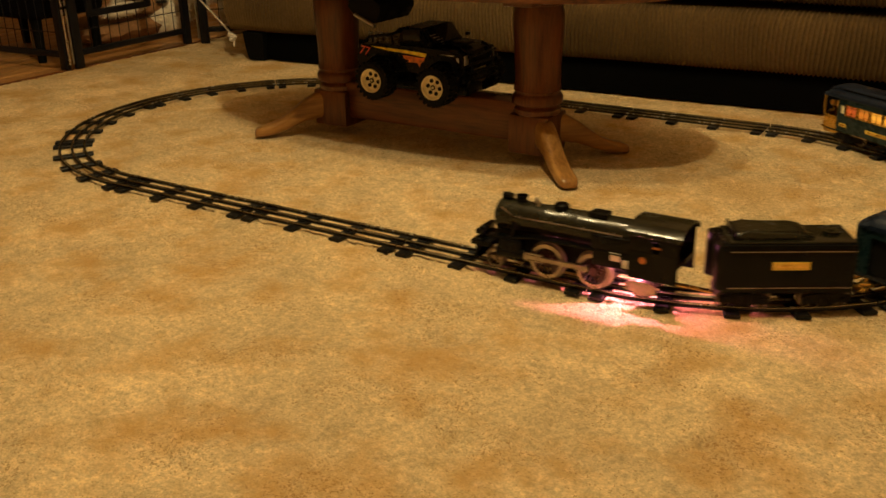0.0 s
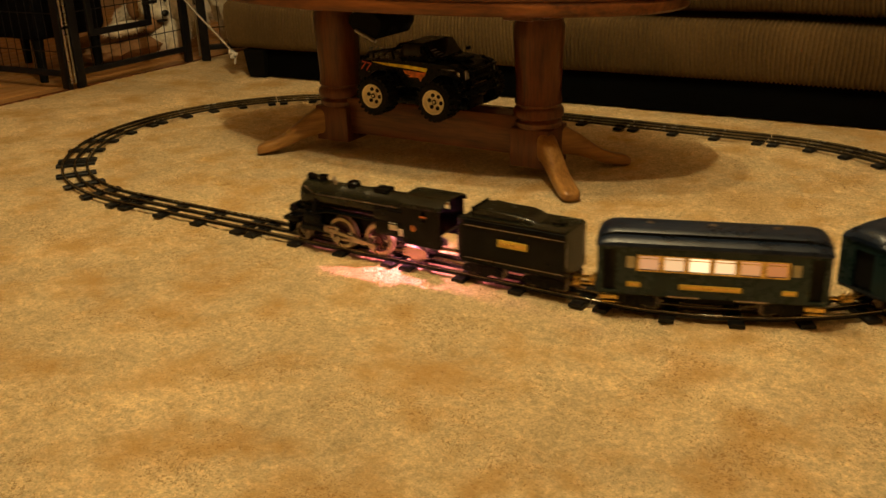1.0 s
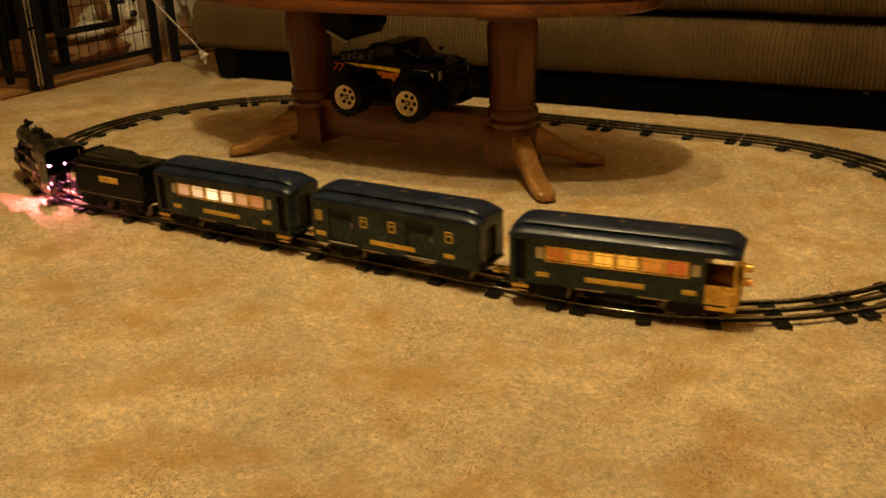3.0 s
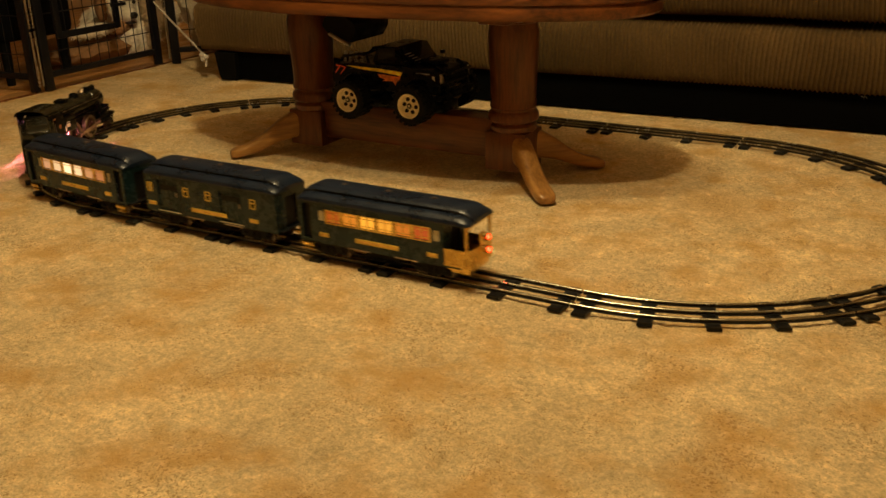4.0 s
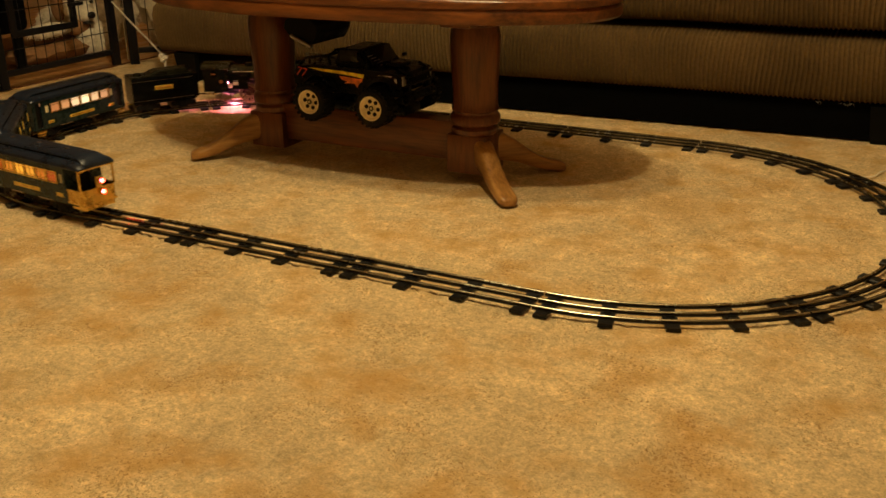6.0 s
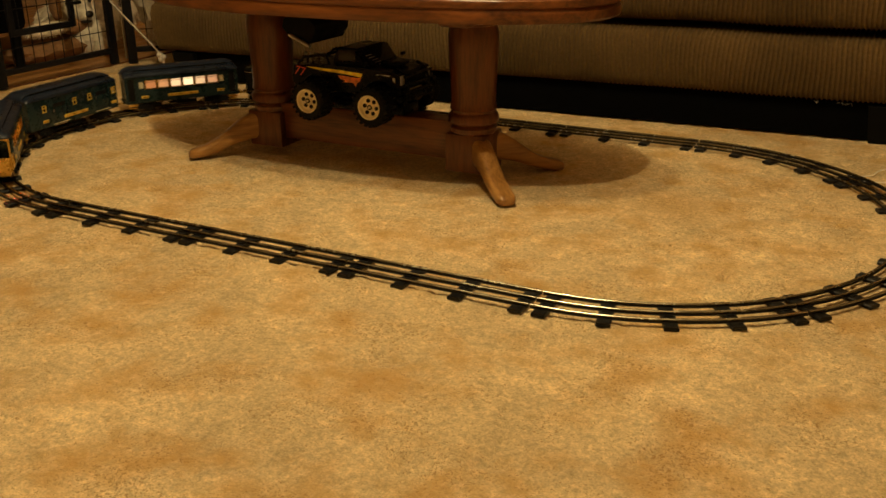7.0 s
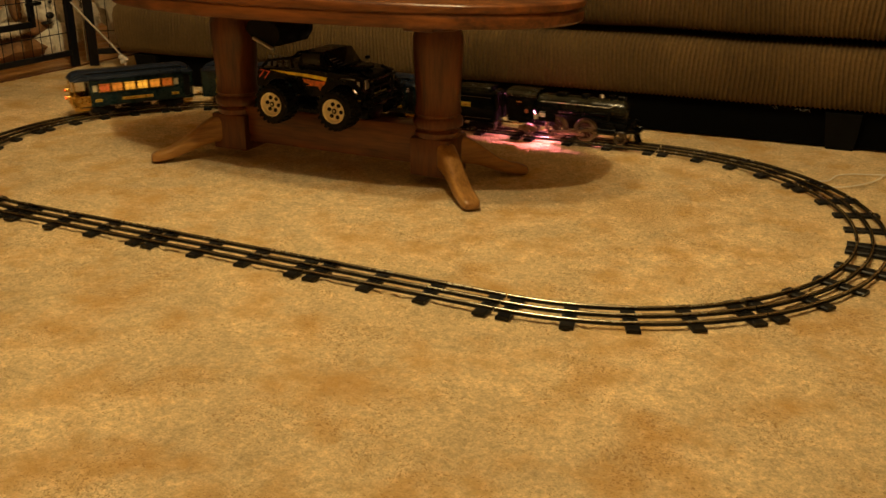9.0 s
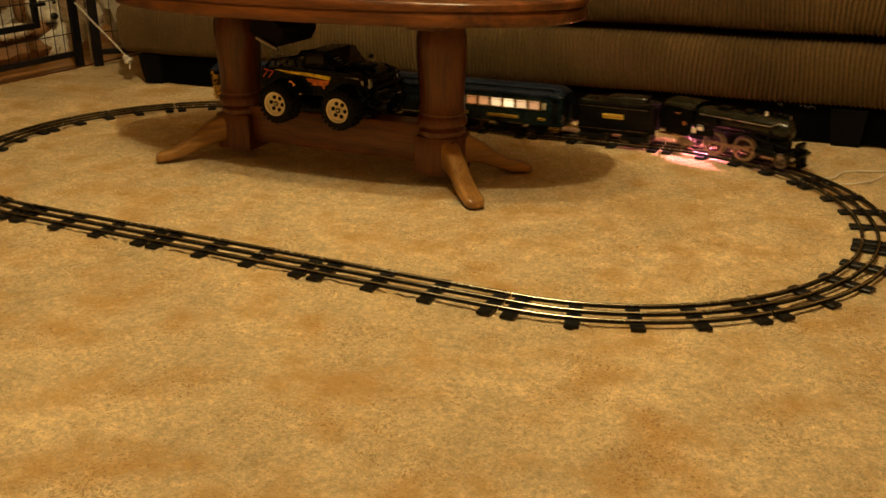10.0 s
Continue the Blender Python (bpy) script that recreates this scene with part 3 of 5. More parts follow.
def locomotive():
    t = thing("steam_locomotive", "black tinplate toy steam locomotive with nickel rods and red firebox glow", "toy locomotive")
    # boiler: smokebox, barrel with bands, wide firebox end
    bz = 0.084
    m = Matrix.Translation((0, 0, bz)) @ pose(0, 0, 0, 0, 90, 0)
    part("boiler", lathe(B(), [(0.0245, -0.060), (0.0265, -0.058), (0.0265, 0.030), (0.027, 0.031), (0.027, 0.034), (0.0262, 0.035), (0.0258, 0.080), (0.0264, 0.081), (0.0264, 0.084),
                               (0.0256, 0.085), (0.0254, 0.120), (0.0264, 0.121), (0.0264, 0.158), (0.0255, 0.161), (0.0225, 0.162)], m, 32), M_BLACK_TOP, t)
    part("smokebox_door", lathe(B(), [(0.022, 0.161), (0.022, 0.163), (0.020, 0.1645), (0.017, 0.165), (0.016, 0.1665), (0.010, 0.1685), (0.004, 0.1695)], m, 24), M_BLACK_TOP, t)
    lamp = B()
    rod(lamp, (0.143, 0, 0.1145), (0.158, 0, 0.1145), 0.0055, 0.0060, 16)
    rod(lamp, (0.150, 0, 0.104), (0.150, 0, 0.111), 0.004, seg=8)
    rod(lamp, (0.150, 0, 0.119), (0.150, 0, 0.122), 0.002, seg=8)
    lamp = part("headlamp", lamp, M_BLACK, t)
    part("lens", rod(B(), (0.1582, 0, 0.1145), (0.1592, 0, 0.1145), 0.0044, seg=14), M_NICKEL, lamp, "clear headlamp lens")
    part("smokestack", lathe(B(), [(0.010, 0.105), (0.0085, 0.111), (0.0080, 0.116), (0.0095, 0.1175), (0.0095, 0.1195), (0.0065, 0.1195), (0.0060, 0.114)], pose(0.128, 0, 0), 20), M_BLACK, t)
    part("bell", lathe(B(), [(0.0055, 0.111), (0.0040, 0.113), (0.0030, 0.117), (0.0012, 0.119)], pose(0.104, 0, 0.001), 16), M_NICKEL, t, "small dull bell on boiler")
    part("sand_dome", lathe(B(), [(0.0135, 0.105), (0.0115, 0.111), (0.0110, 0.1155), (0.0090, 0.1175), (0.003, 0.1182)], pose(0.064, 0, 0), 20), M_BLACK, t)
    part("whistle", lathe(B(), [(0.0026, 0.108), (0.0026, 0.117), (0.0012, 0.1185)], pose(0.098, 0.006, 0), 10), M_NICKEL, t)
    dome = B()
    box(dome, 0.004, 0, 0.111, 0.030, 0.026, 0.010, 0.004)
    part("steam_dome", dome, M_BLACK, t)
    for side in (-1, 1):
        rail = B()
        sweep(rail, [(-0.045, side * 0.0315, 0.094), (0.05, side * 0.031, 0.094), (0.128, side * 0.030, 0.093), (0.150, side * 0.026, 0.104)], circle(0.0011, 6))
        for x in (-0.03, 0.02, 0.07, 0.12):
            rod(rail, (x, side * 0.025, 0.094), (x, side * 0.031, 0.094), 0.0009, seg=6)
        part("handrail", rail, M_NICKEL, t)
        board = B()
        sweep(board, [(-0.055, side * 0.0305, 0.066), (0.095, side * 0.0305, 0.066), (0.118, side * 0.0305, 0.060), (0.168, side * 0.0305, 0.056)], [(-0.0075, -0.0012), (0.0075, -0.0012), (0.0075, 0.0012), (-0.0075, 0.0012)])
        part("running_board", board, M_BLACK, t)
        chest = B()
        box(chest, 0.128, side * 0.033, 0.043, 0.036, 0.017, 0.030, 0.003)
        rod(chest, (0.106, side * 0.034, 0.034), (0.150, side * 0.034, 0.034), 0.0098, seg=18)
        chest = part("steam_chest", chest, M_BLACK, t)
        part("pipe", sweep(B(), [(0.128, side * 0.033, 0.058), (0.128, side * 0.030, 0.070), (0.129, side * 0.024, 0.082)], circle(0.0042, 10), up=(1, 0, 0)), M_BLACK, t)
        guide = B()
        box(guide, 0.093, side * 0.0375, 0.0395, 0.034, 0.004, 0.0025, 0.0006)
        box(guide, 0.093, side * 0.0375, 0.0285, 0.034, 0.004, 0.0025, 0.0006)
        part("crosshead_guide", guide, M_NICKEL, t)
        flag = B()
        box(flag, -0.0385, side * 0.0368, 0.0615, 0.017, 0.0012, 0.013, 0.0004)
        part("number_board", flag, M_WHITE, t, "white square panel under the cab")
        flag = B()
        box(flag, -0.0590, side * 0.0368, 0.0530, 0.017, 0.0012, 0.013, 0.0004)
        part("number_board", flag, M_WHITE, t, "white square panel under the cab")
        # added plate that hides the red lamp and bounds its glow
        skirt = B()
        box(skirt, -0.030, side * 0.0360, 0.0560, 0.062, 0.0010, 0.026, 0.0003)
        part("lamp_skirt", skirt, M_BLACK, t)
        part("side_tank", box(B(), -0.032, side * 0.031, 0.079, 0.075, 0.010, 0.024, 0.003), M_BLACK, t)
    frame_bm = B()
    box(frame_bm, 0.045, 0, 0.045, 0.24, 0.026, 0.040, 0.003)
    box(frame_bm, -0.085, 0, 0.030, 0.07, 0.016, 0.010, 0.002)
    part("chassis", frame_bm, M_DARK, t)
    pilot = B()
    box(pilot, 0.178, 0, 0.037, 0.026, 0.062, 0.010, 0.002)
    box(pilot, 0.187, 0, 0.052, 0.010, 0.040, 0.018, 0.003)
    box(pilot, 0.196, 0, 0.0075, 0.012, 0.040, 0.004, 0.001)
    box(pilot, 0.197, 0, 0.035, 0.010, 0.056, 0.008, 0.002)
    rod(pilot, (0.196, 0, 0.044), (0.205, 0, 0.044), 0.005, seg=12)
    pilot = part("cowcatcher", pilot, M_BLACK, t)
    for i in range(9):
        y = -0.026 + 0.0065 * i
        part("bar", rod(B(), (0.191, y, 0.034), (0.204 - abs(y) * 0.35, y * 0.8, 0.007), 0.0022, seg=6), M_BLACK, pilot)
    cab = part("cab", box(B(), -0.063, 0, 0.0840, 0.0025, 0.077, 0.042), M_BLACK, t)
    part("cab_floor", box(B(), -0.102, 0, 0.0605, 0.076, 0.074, 0.003), M_BLACK, cab)
    for side in (-1, 1):
        # side sheets round a small window
        sheet = B()
        for x, z, sx, sz in ((-0.1015, 0.058, 0.079, 0.044), (-0.1015, 0.1030, 0.079, 0.010), (-0.0810, 0.0890, 0.038, 0.020), (-0.1260, 0.0890, 0.030, 0.020)):
            box(sheet, x, side * 0.0385, z, sx, 0.0022, sz)
        bmesh.ops.remove_doubles(sheet, verts=sheet.verts, dist=1e-5)
        part("cab_side", sheet, M_BLACK, cab)
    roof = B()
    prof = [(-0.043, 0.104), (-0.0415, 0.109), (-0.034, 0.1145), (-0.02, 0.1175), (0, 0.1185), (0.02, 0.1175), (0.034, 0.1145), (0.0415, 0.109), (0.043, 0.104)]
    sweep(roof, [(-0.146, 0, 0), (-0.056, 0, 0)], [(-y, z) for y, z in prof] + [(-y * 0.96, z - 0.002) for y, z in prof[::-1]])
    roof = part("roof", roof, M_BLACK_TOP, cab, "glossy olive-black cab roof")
    for side in (-1, 1):
        part("medallion", rod(B(), (-0.0845, side * 0.0394, 0.066), (-0.0845, side * 0.0404, 0.066), 0.0055, seg=18), M_COPPER, cab, "round copper medallion on the cab side")
        part("window_frame", box(B(), -0.107, side * 0.0392, 0.0885, 0.014, 0.0008, 0.003), M_COPPER, cab)
    # driving wheels, rods and small wheels
    drivers = [wheelset(0.0290, 0.0300, M_NICKEL, t, pose(x, 0, 0.0290), 12, 0.008, "driving_wheelset", M_SPOKE) for x in (0.0, 0.079)]
    lead = [wheelset(0.0165, 0.0285, M_TYRE_IRON, t, pose(0.171, 0, 0.0165), 8, 0.007, "pilot_wheelset", M_TYRE_IRON)]
    rear = [wheelset(0.0150, 0.0285, M_TYRE_IRON, t, pose(-0.077, 0, 0.0150), 8, 0.007, "trailing_wheelset", M_SPOKE)]
    for side in (-1, 1):
        box_frame = B()
        prism(box_frame, [(-0.108, 0.012), (-0.108, 0.024), (-0.094, 0.029), (-0.070, 0.029), (-0.056, 0.024), (-0.056, 0.012), (-0.072, 0.012), (-0.076, 0.008), (-0.090, 0.008), (-0.094, 0.012)], side * 0.0325, side * 0.0345)
        part("trailing_truck", box_frame, M_NICKEL, t, "nickel trailing truck frame lit red")
    rods = []
    for side in (-1, 1):
        bm = B()
        box(bm, 0.0395, 0, 0, 0.084, 0.0022, 0.0062, 0.0008)
        for x in (0.0, 0.079):
            rod(bm, (x, -0.0025, 0), (x, 0.0025, 0), 0.0052, seg=14)
        rods.append((part("coupling_rod", bm, M_NICKEL, t, "", pose(0, side * 0.0352, 0.0290)), side, "side"))
        bm = B()
        sweep(bm, [(0.0, 0, 0), (0.104, 0, 0)], [(-0.0012, -0.0030), (0.0012, -0.0030), (0.0012, 0.0030), (-0.0012, 0.0030)])
        rod(bm, (0, -0.0025, 0), (0, 0.0025, 0), 0.0050, seg=14)
        box(bm, 0.104, 0, 0, 0.012, 0.005, 0.009, 0.001)
        rods.append((part("main_rod", bm, M_NICKEL, t, "", pose(0, side * 0.0385, 0.0290)), side, "main"))
    # the lamp in the firebox shines out under the cab on both sides
    for side in (-1, 1):
        fire = B()
        box(fire, -0.050, side * 0.0160, 0.0590, 0.0045, 0.003, 0.0015, 0.0003)
        part("firebox_lamp", fire, M_FIRE, t, "red lamp glowing under the firebox")
    part("drawbar", box(B(), -0.150, 0, 0.022, 0.075, 0.010, 0.003, 0.001), M_BRASS, t)
    for ob in t.children_recursive:
        if not ob.name.startswith(("driving", "pilot", "trailing_wheelset", "spokes", "coupling", "main_rod", "firebox_lamp")):
            for v in ob.data.vertices:
                v.co.x *= 1.08 if v.co.x > 0 else 0.935
    for w in drivers:
        TURNING.append((w, 0.0290))
    TURNING.append((lead[0], 0.0165))
    TURNING.append((rear[0], 0.0150))
    return t, rods


def coupler(parent, x, way):
    bm = B()
    box(bm, x + way * 0.012, 0, 0.022, 0.034, 0.010, 0.0025, 0.0008)
    box(bm, x + way * 0.032, 0, 0.023, 0.012, 0.017, 0.007, 0.002)
    rod(bm, (x + way * 0.034, 0, 0.018), (x + way * 0.034, 0, 0.032), 0.0022, seg=8)
    part("coupler", bm, M_BRASS, parent, "brass latch coupler")


def tender():
    t = thing("tender", "black tinplate coal tender with brass plate behind locomotive", "toy tender")
    side = [(-0.039, 0.026), (-0.039, 0.094), (-0.0375, 0.0985), (-0.034, 0.1005), (0.034, 0.1005), (0.0375, 0.0985), (0.039, 0.094), (0.039, 0.026)]
    part("body", sweep(B(), [(-0.093, 0, 0), (0.093, 0, 0)], side), M_BLACK, t)
    front = B()
    rod(front, (0.091, -0.026, 0.030), (0.091, -0.026, 0.098), 0.013, seg=20)
    rod(front, (0.091, 0.026, 0.030), (0.091, 0.026, 0.098), 0.013, seg=20)
    part("front_apron", front, M_BLACK, t)
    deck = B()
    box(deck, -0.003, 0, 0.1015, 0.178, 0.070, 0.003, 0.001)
    deck = part("deck", deck, M_BLACK_TOP, t, "worn tender deck with olive sheen in its colour")
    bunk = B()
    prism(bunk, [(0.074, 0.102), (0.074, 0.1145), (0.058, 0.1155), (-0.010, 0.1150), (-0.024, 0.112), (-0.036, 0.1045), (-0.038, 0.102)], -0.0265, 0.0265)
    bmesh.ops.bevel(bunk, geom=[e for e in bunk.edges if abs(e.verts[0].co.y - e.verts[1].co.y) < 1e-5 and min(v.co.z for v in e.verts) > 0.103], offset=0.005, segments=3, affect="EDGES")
    part("coal_bunker", bunk, M_BLACK_TOP, t, "worn raised coal bunker with olive sheen in its colour")
    part("coal_board", box(B(), 0.077, 0, 0.108, 0.003, 0.056, 0.018, 0.0012), M_BLACK, t)
    hatch = B()
    rod(hatch, (-0.066, 0, 0.102), (-0.066, 0, 0.1075), 0.012, seg=20)
    rod(hatch, (-0.066, 0, 0.1075), (-0.066, 0, 0.1095), 0.004, seg=10)
    part("filler_hatch", hatch, M_BLACK_TOP, t)
    for s in (-1, 1):
        plate = B()
        box(plate, -0.002, s * 0.0395, 0.068, 0.053, 0.0014, 0.0125, 0.0004)
        plate = part("nameplate", plate, M_GOLD, t, "tan gold nameplate")
        part("lettering", box(B(), -0.002, s * 0.0404, 0.068, 0.044, 0.0006, 0.0045), M_BRASS, plate)
        line = B()
        box(line, -0.003, s * 0.0396, 0.034, 0.176, 0.0008, 0.0010)
        box(line, -0.003, s * 0.0396, 0.090, 0.176, 0.0008, 0.0010)
        part("bead", line, M_NICKEL, t)
        rail = B()
        rod(rail, (-0.0925, s * 0.034, 0.045), (-0.0925, s * 0.034, 0.085), 0.001, seg=6)
        part("grab_rail", rail, M_NICKEL, t)
    part("underframe", box(B(), 0, 0, 0.0245, 0.182, 0.066, 0.004, 0.001), M_DARK, t)
    coupler(t, -0.093, -1)
    return t


def car_roof(parent, half, rear_over=0.0):
    """A two-deck roof that slopes down at both ends."""
    prof = [(0.0455, 0.1005), (0.0460, 0.1035), (0.0445, 0.1095), (0.0400, 0.1145), (0.0330, 0.1172), (0.0285, 0.1180), (0.0280, 0.1222), (0.0290, 0.1234), (0.0255, 0.1268), (0.0160, 0.1296), (0.0, 0.1306)]
    prof = [(y, 0.1005 + (z - 0.1005) * 0.83) for y, z in prof]
    full = prof + [(-y, z) for y, z in prof[-2::-1]]
    bm = B()
    stations = [(half, 0.30, 0.90), (half - 0.003, 0.52, 0.96), (half - 0.009, 0.76, 0.995), (half - 0.018, 0.93, 1.0), (half - 0.028, 1.0, 1.0)]
    stations = stations + [(-x - rear_over, k, w) for x, k, w in stations[::-1]]
    rings = []
    for x, k, w in stations:
        rings.append([bm.verts.new((x, y * w, 0.1005 + (z - 0.1005) * k)) for y, z in full])
    for p, q in zip(rings, rings[1:]):
        for j in range(len(full) - 1):
            bm.faces.new((p[j], p[j + 1], q[j + 1], q[j]))
        bm.faces.new((p[-1], p[0], q[0], q[-1]))
    bm.faces.new(rings[0][::-1])
    bm.faces.new(rings[-1])
    roof = part("roof", bm, M_ROOF, parent, "glossy dark blue clerestory roof", None, 28)
    for x in (-0.085, 0.0, 0.085):
        part("roof_vent", lathe(B(), [(0.0052, 0.1298), (0.0052, 0.1314), (0.0035, 0.1322), (0.001, 0.1324)], pose(x, 0, -0.0051), 14), M_NICKEL, roof)
    shade_strip = B()
    for s in (-1, 1):
        box(shade_strip, 0, s * 0.0283, 0.1169, 2 * half - 0.06, 0.0010, 0.0028)
    part("clerestory", shade_strip, M_DARK, roof, "black clerestory strip")


def side_wall(parent, s, x0, x1, openings, z0=0.028, z1=0.101, y=0.0425):
    """A pressed side with real openings of (centre, width, bottom, top)."""
    bm = B()
    cuts = sorted({x0, x1, *[o[0] - o[1] / 2 for o in openings], *[o[0] + o[1] / 2 for o in openings]})
    levels = sorted({z0, z1, *[o[2] for o in openings], *[o[3] for o in openings]})
    for a, b in zip(cuts, cuts[1:]):
        run = None
        for lo, hi in list(zip(levels, levels[1:])) + [(None, None)]:
            solid = lo is not None and not any(o[0] - o[1] / 2 < (a + b) / 2 < o[0] + o[1] / 2 and o[2] < (lo + hi) / 2 < o[3] for o in openings)
            if solid and run is None:
                run = [lo, hi]
            elif solid:
                run[1] = hi
            elif run:
                box(bm, (a + b) / 2, s * y, (run[0] + run[1]) / 2, b - a, 0.0018, run[1] - run[0])
                run = None
    bmesh.ops.remove_doubles(bm, verts=bm.verts, dist=1e-5)
    return part("side_wall", bm, M_GREEN, parent)


def plates(parent, s, xs_small, z=0.043):
    plate = B()
    box(plate, 0, s * 0.0438, z, 0.083, 0.0010, 0.0085, 0.0003)
    plate = part("nameplate", plate, M_GOLD, parent, "gold nameplate")
    part("lettering", box(B(), 0, s * 0.0445, z, 0.066, 0.0004, 0.0030), M_BRASS, plate)
    for x in xs_small:
        small = part("number_plate", box(B(), x, s * 0.0438, z, 0.019, 0.0010, 0.0080, 0.0003), M_GOLD, parent, "small gold plate")
        part("lettering", box(B(), x, s * 0.0445, z, 0.012, 0.0004, 0.0028), M_BRASS, small)


def underside(t, half):
    part("floor_pan", box(B(), 0, 0, 0.0265, 2 * half, 0.084, 0.003, 0.001), M_GREEN, t)
    gear = B()
    box(gear, 0, 0.012, 0.017, 0.07, 0.03, 0.016, 0.002)
    box(gear, 0.01, -0.02, 0.018, 0.055, 0.016, 0.014, 0.002)
    gear = part("equipment_box", gear, M_DARK, t)
    for s in (-1, 1):
        truss = B()
        sweep(truss, [(0.06, s * 0.038, 0.0245), (0.035, s * 0.038, 0.012), (-0.035, s * 0.038, 0.012), (-0.06, s * 0.038, 0.0245)], circle(0.0010, 6))
        part("truss_rod", truss, M_DARK, gear)
        for x in (0.035, -0.055):
            part("trim_strip", box(B(), x, s * 0.0432, 0.0262, 0.042, 0.0012, 0.0022), M_NICKEL, gear)


def end_wall(t, x):
    bm = B()
    for y in (-0.029, 0.029):
        box(bm, x, y, 0.0645, 0.0018, 0.025, 0.073)
    box(bm, x, 0, 0.095, 0.0018, 0.033, 0.012)
    part("end_wall", bm, M_GREEN, t)
    step = B()
    box(step, x + math.copysign(0.002, x), 0, 0.028, 0.008, 0.074, 0.003, 0.001)
    part("end_sill", step, M_DARK, t)
    part("diaphragm", box(B(), x - math.copysign(0.004, x), 0, 0.062, 0.002, 0.034, 0.060), M_DARK, t)


def passenger_car(open_end):
    name, label = (("observation_car", "dark green toy observation car with brass rear platform") if open_end
                   else ("passenger_car", "dark green toy passenger car with brightly lit windows"))
    t = thing(name, label, "toy railcar", group="cars of the toy train")
    half = 0.153
    rear = -0.122 if open_end else -half
    n, first, pitch, wide = 6, 0.083, 0.0335, 0.0295
    xs = [first - pitch * i for i in range(n)]
    openings = [(x, wide, 0.0665, 0.0885) for x in xs] + [(0.108, 0.012, 0.0675, 0.0870), (-0.110, 0.012, 0.0675, 0.0870)]
    doors = [(0.137, 0.017, 0.032, 0.096)] + ([] if open_end else [(-0.137, 0.017, 0.032, 0.096)])
    for s in (-1, 1):
        side_wall(t, s, rear, half, openings + doors)
        plates(t, s, (0.103, -0.103))
        band = B()
        for x in xs:
            for dx in (-wide / 2, wide / 2):
                box(band, x + dx, s * 0.0438, 0.0775, 0.0036, 0.0012, 0.0240)
            box(band, x, s * 0.0434, 0.0845, wide, 0.0012, 0.0011)
            if open_end:
                box(band, x, s * 0.0434, 0.0775, 0.0016, 0.0012, 0.0220)
                box(band, x, s * 0.0434, 0.0715, wide, 0.0012, 0.0011)
        box(band, (xs[0] + xs[-1]) / 2, s * 0.0438, 0.0655, n * pitch, 0.0012, 0.0018)
        box(band, (xs[0] + xs[-1]) / 2, s * 0.0438, 0.0894, n * pitch, 0.0012, 0.0018)
        part("window_frame", band, M_BRASS, t)
        for i, x in enumerate(xs):
            lit = (M_AMBER_ROW if open_end else M_WARM_ROW)[i]
            part("window_pane", box(B(), x, s * 0.0405, 0.0775, wide - 0.0005, 0.0008, 0.0215), lit, t)
        for x in (0.108, -0.110):
            part("window_pane", box(B(), x, s * 0.0412, 0.0772, 0.0125, 0.0008, 0.0190), M_CREAM, t, "cream end window")
        for x, *_ in doors:
            part("door", box(B(), x, s * 0.0380, 0.0640, 0.018, 0.0015, 0.064), M_DARK, t, "dark vestibule door")
            stair = B()
            box(stair, x, s * 0.0440, 0.0215, 0.026, 0.006, 0.007, 0.0012)
            box(stair, x, s * 0.0415, 0.0130, 0.022, 0.006, 0.003, 0.0008)
            part("step", stair, M_BRASS, t, "brass boarding step")
    end_wall(t, half)
    if open_end:
        end_wall(t, rear)
        deck = B()
        box(deck, rear - 0.022, 0, 0.0275, 0.046, 0.082, 0.004, 0.001)
        box(deck, rear - 0.022, 0, 0.0200, 0.040, 0.070, 0.010, 0.002)
        part("platform", deck, M_BRASS, t, "brass rear platform")
        rail = B()
        ring = [(rear - 0.001, -0.041), (rear - 0.036, -0.041), (rear - 0.044, -0.034), (rear - 0.046, 0.0), (rear - 0.044, 0.034), (rear - 0.036, 0.041), (rear - 0.001, 0.041)]
        sweep(rail, [(x, y, 0.0430) for x, y in ring], [(-0.0005, -0.013), (0.0005, -0.013), (0.0005, 0.013), (-0.0005, 0.013)])
        for z in (0.031, 0.0565):
            sweep(rail, [(x, y, z) for x, y in ring], [(-0.0014, -0.0018), (0.0014, -0.0018), (0.0014, 0.0018), (-0.0014, 0.0018)])
        for a, b in zip(ring, ring[1:]):
            k = max(2, int(math.hypot(b[0] - a[0], b[1] - a[1]) / 0.0045))
            for i in range(k):
                x, y = a[0] + (b[0] - a[0]) * i / k, a[1] + (b[1] - a[1]) * i / k
                rod(rail, (x, y, 0.032), (x, y, 0.056), 0.0012, seg=5)
        rail = part("platform_railing", rail, M_BRASS, t, "brass platform railing")
        for y in (-0.040, 0.040):
            part("post", rod(B(), (rear - 0.040, y, 0.058), (rear - 0.040, y, 0.103), 0.0024, seg=8), M_BRASS, rail)
        arch = B()
        sweep(arch, [(rear - 0.043, -0.041, 0.098), (rear - 0.044, -0.030, 0.102), (rear - 0.044, 0.030, 0.102), (rear - 0.043, 0.041, 0.098)], [(-0.001, -0.004), (0.001, -0.004), (0.001, 0.003), (-0.001, 0.003)])
        part("canopy_trim", arch, M_BRASS, t, "brass canopy edge")
        for z in (0.052, 0.074):
            hood = B()
            lathe(hood, [(0.0050, 0.0), (0.0062, 0.0), (0.0062, 0.0105), (0.0050, 0.0105)], pose(rear - 0.0475, 0, z, 0, -90, 0), 18, True)
            hood = part("tail_lamp", hood, M_BRASS, rail, "hooded brass tail lamp")
